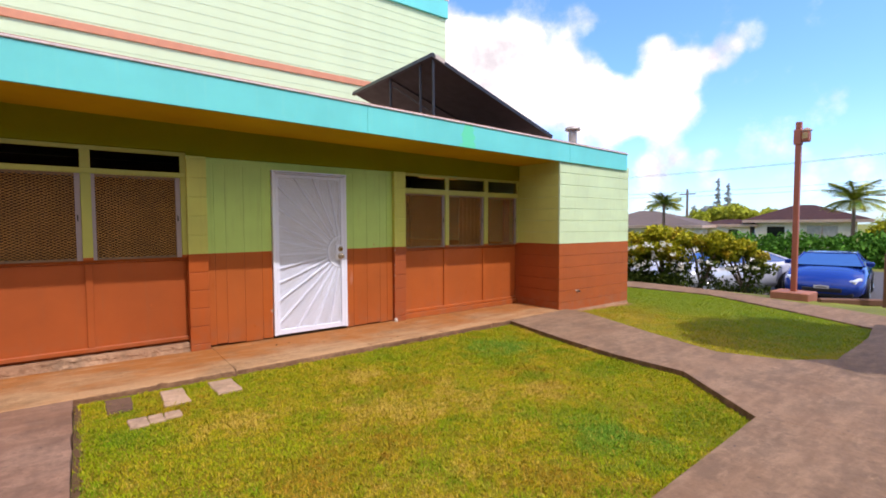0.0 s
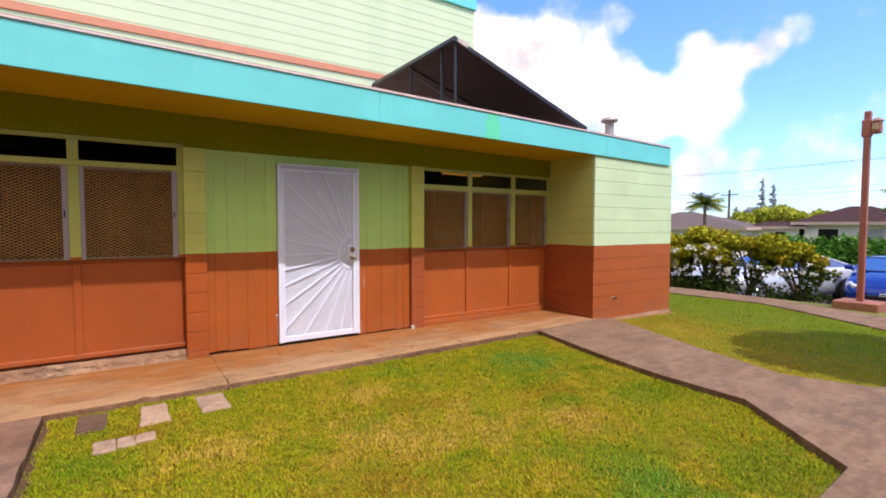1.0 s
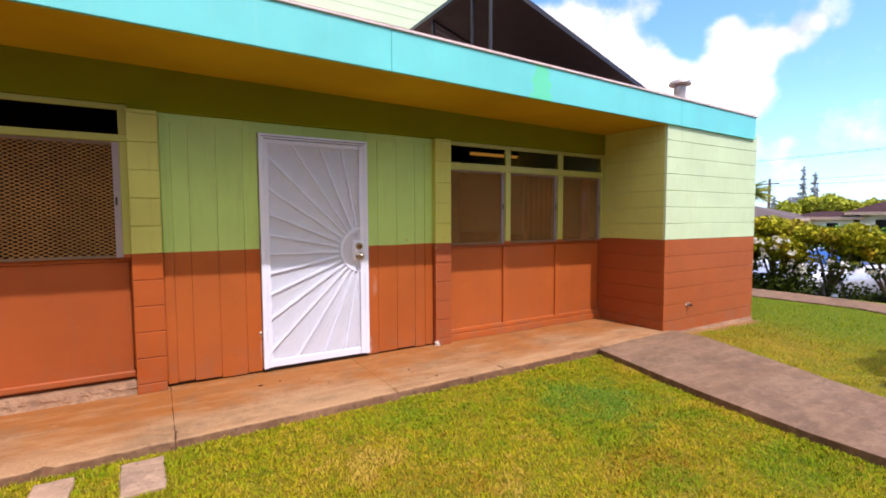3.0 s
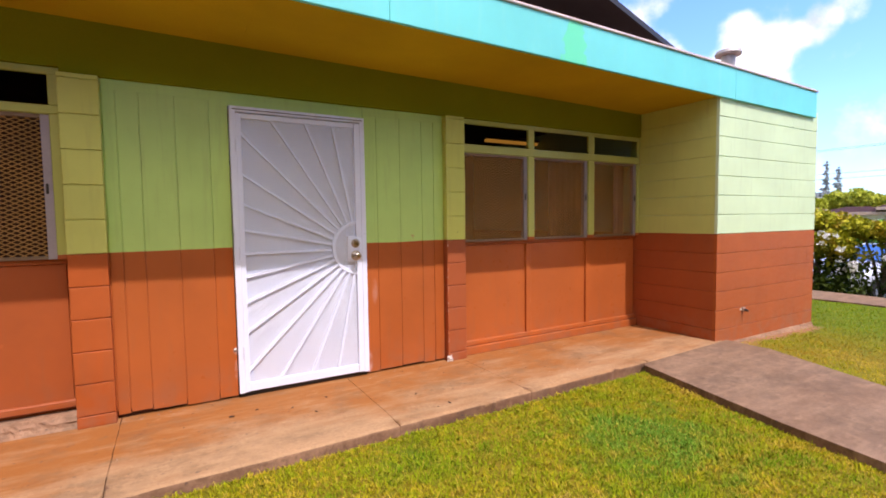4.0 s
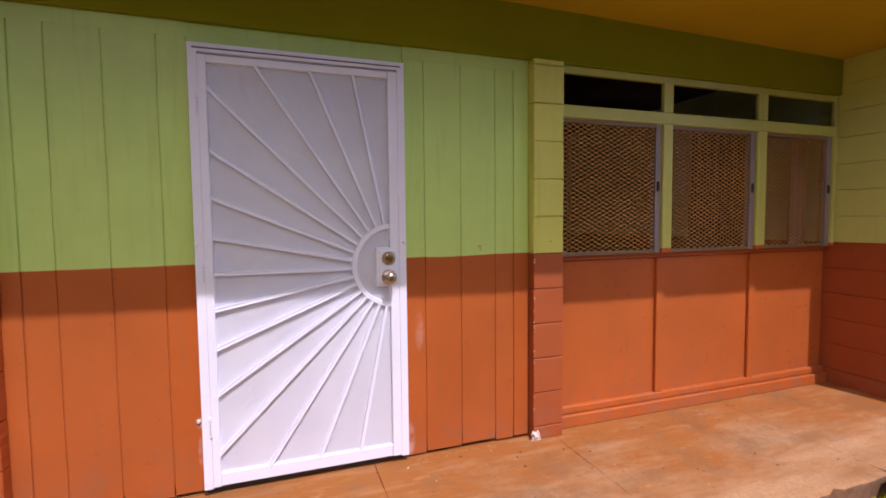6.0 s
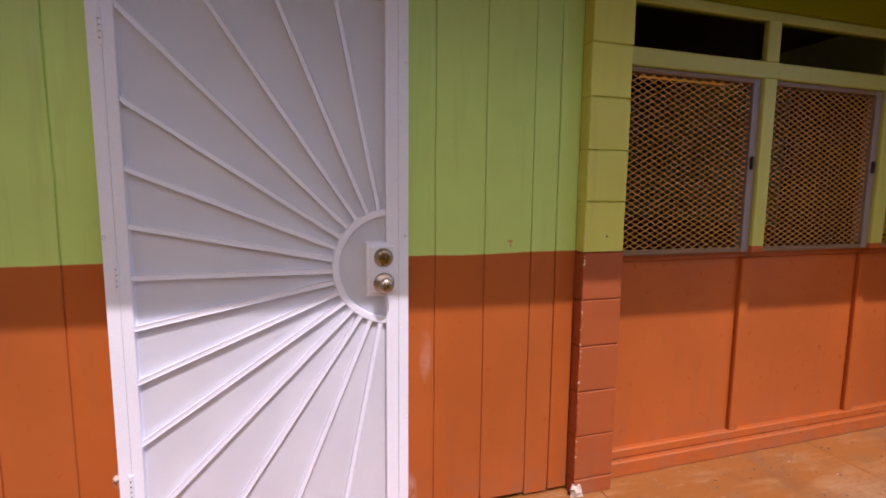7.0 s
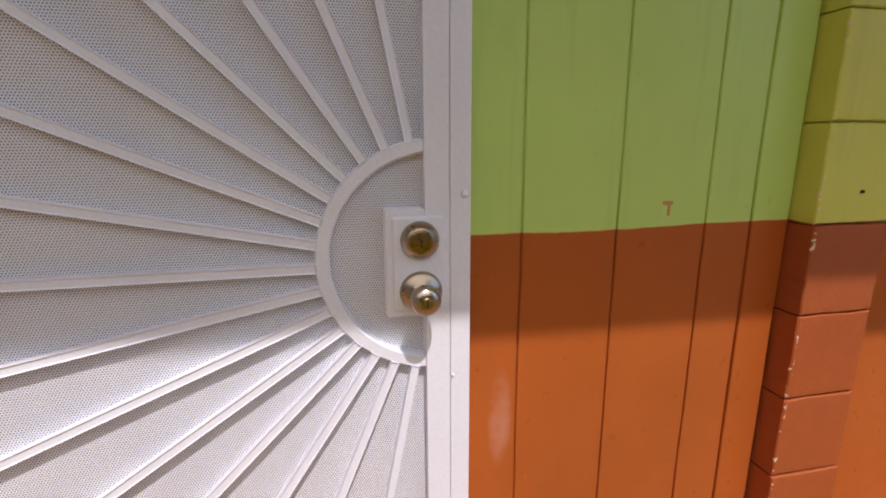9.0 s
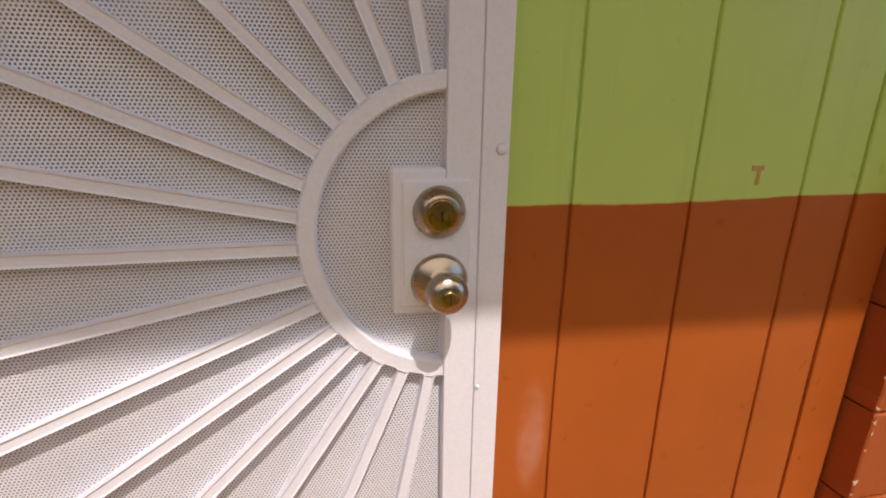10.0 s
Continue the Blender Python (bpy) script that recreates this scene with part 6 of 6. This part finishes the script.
# ---- houses across the street ----
def house(a, b, depth, eave, ridge, over, roof_mat, openings, label, ridge_at=(0.35, 0.7), back=0.5):
    """A single-storey house: front wall from a to b (seen from the street), hipped roof."""
    a, b = Vector((*a, 0)), Vector((*b, 0))
    u = (b - a).normalized()
    n = Vector((-u.y, u.x, 0))  # away from the viewer
    if n.x < 0:
        n = -n
    L = (b - a).length
    g = ground_z(a.x) - 0.05
    h = thing("house", (a.x, a.y, g), label, "house", "houses across the street")
    m = Matrix((u.to_4d(), n.to_4d(), (0, 0, 1, 0), (0, 0, 0, 1))).transposed()
    for k in range(3):
        m[3][k] = 0.0
    m = Matrix.Translation(a) @ m.to_3x3().to_4x4()
    # front wall in pieces round the openings
    xs = [0.0]
    for o in openings:
        xs += [o[0], o[1]]
    xs.append(L)
    for k in range(0, len(xs), 2):
        if xs[k + 1] - xs[k] > 0.02:
            part("wall", box(xs[k], xs[k + 1], 0, 0.15, g, eave, 0, m), M_HOUSE, h)
    for x0, x1, z0, z1, kind in openings:
        if z0 > g + 0.05:
            part("wall", box(x0, x1, 0, 0.15, g, z0, 0, m), M_HOUSE, h)
        if z1 < eave - 0.01:
            part("wall", box(x0, x1, 0, 0.15, z1, eave, 0, m), M_HOUSE, h)
        if kind == "window":
            w = part("window", box(x0, x1, 0.07, 0.09, z0, z1, 0, m), M_HOUSEWIN, h, "pale curtained window")
            part("frame", box((x0 + x1) / 2 - 0.03, (x0 + x1) / 2 + 0.03, 0.03, 0.07, z0, z1, 0, m), M_HOUSEFASCIA, w)
            part("sill", box(x0 - 0.05, x1 + 0.05, -0.04, 0.03, z0 - 0.06, z0, 0, m), M_HOUSEFASCIA, w)
        else:
            part("opening", box(x0, x1, 0.5, 0.6, z0, z1, 0, m), M_OPENING_SHADE, h, "dark shaded opening")
    part("wall", box(0, 0.15, 0.15, depth, g, eave, 0, m), M_HOUSE, h)
    part("wall", box(L - 0.15, L, 0.15, depth, g, eave, 0, m), M_HOUSE, h)
    part("wall", box(0.15, L - 0.15, depth - 0.15, depth, g, eave, 0, m), M_HOUSE, h)
    bm = bmesh.new()
    pts = [(-over, -over, eave + 0.16), (L + over, -over, eave + 0.16), (L + over, depth + over, eave + 0.16), (-over, depth + over, eave + 0.16), (L * ridge_at[0], depth * back, ridge), (L * ridge_at[1], depth * back, ridge)]
    v = [bm.verts.new(m @ Vector(p)) for p in pts]
    for q in ((0, 1, 5, 4), (1, 2, 5), (2, 3, 4, 5), (3, 0, 4), (3, 2, 1, 0)):
        bm.faces.new([v[i] for i in q])
    bmesh.ops.recalc_face_normals(bm, faces=bm.faces)
    part("roof", bm, roof_mat, h)
    part("fascia", box(-over, L + over, -over - 0.03, -over, eave - 0.02, eave + 0.16, 0, m), M_HOUSEFASCIA, h)
    part("fascia", box(-over - 0.03, -over, -over, depth + over, eave - 0.02, eave + 0.16, 0, m), M_HOUSEFASCIA, h)
    part("fascia", box(L + over, L + over + 0.03, -over, depth + over, eave - 0.02, eave + 0.16, 0, m), M_HOUSEFASCIA, h)
    return h


M_HOUSEWIN = plain("pale_window_curtains", (0.55, 0.52, 0.52), 0.25)
house((37.4, 12.9), (39.0, 7.7), 7.0, 1.50, 2.75, 0.7, M_SHINGLE, ((0.7, 1.7, -0.4, 1.2, "door"), (2.9, 4.5, 0.2, 1.25, "window")), "cream house with a brown hipped roof", (0.42, 0.62))
house((36.6, 15.9), (37.35, 13.2), 6.0, 1.22, 1.75, 0.45, M_SHINGLE, ((1.5, 2.1, -0.3, 1.0, "door"),), "low cream house wing with a flat brown roof", (0.3, 0.7))
house((31.3, 21.5), (32.7, 14.9), 7.0, 1.15, 2.45, 0.6, M_SHINGLE2, ((3.6, 5.2, -0.4, 0.95, "door"),), "house with a grey-brown hipped roof and shaded porch", (0.3, 0.45))


# ---- poles and wires ----
def wire(a, b, sag, r=0.012):
    cu = bpy.data.curves.new("power_line", "CURVE")
    cu.dimensions, cu.bevel_depth, cu.bevel_resolution = "3D", r, 1
    sp = cu.splines.new("POLY")
    n = 24
    sp.points.add(n)
    for i in range(n + 1):
        w = i / n
        p = Vector(a).lerp(Vector(b), w)
        sp.points[i].co = (p.x, p.y, p.z - sag * 4 * w * (1 - w), 1)
    cu.materials.append(M_WIRE)
    return tagged(new("power_line", cu), "thin dark overhead power line", "power line", "overhead lines")


def utility_pole(x, y, top):
    z = ground_z(x)
    p = thing("utility_pole", (x, y, z), "weathered wooden utility pole with a cross-arm", "utility pole", "utility poles")
    part("pole", tube((x, y, z), (x, y, top), 0.15, 0.11, 10), M_BARK, p)
    part("crossarm", box(x - 0.06, x + 0.06, y - 0.9, y + 0.9, top - 0.6, top - 0.48, 0.01), M_BARK, p)


for k, (x, y, top) in enumerate(((54.1, 25.5, 5.3), (44.0, 6.9, 3.9), (42.5, 44.0, 6.6), (46.0, -14.0, 7.6))):
    utility_pole(x, y, top)
for za, zb, dy in ((6.6, 7.5, -0.6), (6.45, 7.45, 0.0), (5.0, 5.4, 0.3), (4.7, 4.9, -0.3)):
    wire((42.5, 44.0 + dy, za), (46.0, -14.0 + dy, zb), 0.9)

# ---- unseen plain walls added round the court to cut low sky light ----
tagged(part("blocker_wall_south", box(-14.0, 16.0, -6.2, -6.0, -0.1, 5.0), M_COURT), "unseen dull brown wall added to cut low sky light", "wall", kind="structure")
tagged(part("blocker_wall_west", box(-6.3, -6.1, -6.0, 5.0, -0.1, 5.6), M_COURT), "unseen dull brown wall added to cut low sky light", "wall", kind="structure")

# ---- litter on the walkway ----
lit = random.Random(21)
verts, faces = [], []
for k in range(60):
    x, y = lit.choice((lit.uniform(0.9, 5.6), lit.uniform(3.1, 4.9))), lit.choice((lit.uniform(5.3, 5.54), lit.uniform(4.7, 5.5)))
    r, a = lit.uniform(0.002, 0.007), lit.uniform(0, 6.28)
    q = len(verts)
    for i in range(6):
        w = a + i * 1.047
        verts.append((x + r * math.cos(w) * lit.uniform(0.7, 1.6), y + r * math.sin(w) * lit.uniform(0.6, 1.2), 0.001))
    verts.append((x, y, 0.001 + r * 0.6))
    faces += [(q + i, q + (i + 1) % 6, q + 6) for i in range(6)]
tagged(raw("litter", verts[:52 * 7], faces[:52 * 6], M_DEBRIS), "small dark leaf bits and pebbles scattered on the walkway", "litter", kind="stuff")
tagged(raw("paint_chips", [v for v in verts[52 * 7:]], [tuple(i - 52 * 7 for i in f) for f in faces[52 * 6:]], M_FOOT), "small pale paint chips scattered on the walkway", "litter", kind="stuff")


crumb = random.Random(33)
verts, faces = [], []
for k in range(90):
    x, y = crumb.choice((crumb.uniform(3.55, 5.8), crumb.uniform(0.95, 1.62), crumb.uniform(2.65, 3.3))), 5.60 - abs(crumb.gauss(0, 0.035))
    if 0.9 < x < 3.4:
        y -= 0.02
    r, q = crumb.uniform(0.002, 0.008), len(verts)
    for i in range(5):
        w = i * 1.257 + k
        verts.append((x + r * math.cos(w) * crumb.uniform(0.6, 1.4), y + r * math.sin(w) * crumb.uniform(0.6, 1.3), 0.0005))
    verts.append((x + r * 0.2, y, 0.0005 + r * crumb.uniform(0.5, 0.9)))
    faces += [(q + i, q + (i + 1) % 5, q + 5) for i in range(5)]
tagged(raw("crumbs", verts, faces, M_CURB), "crumbs of mortar and red soil along the wall's foot", "rubble", kind="stuff")


def fallen_leaf(x, y, size, turn):
    """One small curled dry leaf lying on the walkway."""
    verts, faces = [], []
    for i in range(7):
        w = i / 6
        half = 0.32 * math.sin(math.pi * min(1.0, 0.05 + 0.93 * w)) ** 0.8
        for s in (-1, 0, 1):
            verts.append(((w - 0.5) * size, s * half * size, 0.0015 + (abs(s) * 0.16 + 0.12 * (w - 0.5) ** 2) * size))
    for i in range(6):
        for k in (0, 1):
            q = 3 * i + k
            faces.append((q, q + 1, q + 4, q + 3))
    ob = raw("fallen_leaf", verts, faces, M_DEBRIS)
    ob.matrix_basis = pose(x, y, 0.0, 0, 0, turn)
    tagged(ob, "small dry brown leaf lying on the walkway", "leaf", "leaves on the walkway")


for k, (x, y, size) in enumerate(((1.557, 5.254, 0.032), (1.925, 5.20, 0.022), (2.171, 5.27, 0.022), (2.043, 5.054, 0.02), (1.715, 5.29, 0.02), (2.735, 4.99, 0.028), (2.856, 4.725, 0.03))):
    fallen_leaf(x, y, size, 47 * k)

# ---- grass ----
build_blades("grass", LAWN, 470000, "short mown grass, green with straw-coloured patches")
build_blades("grass", SIDE_LAWN, 150000, "short mown grass, green with straw-coloured patches")
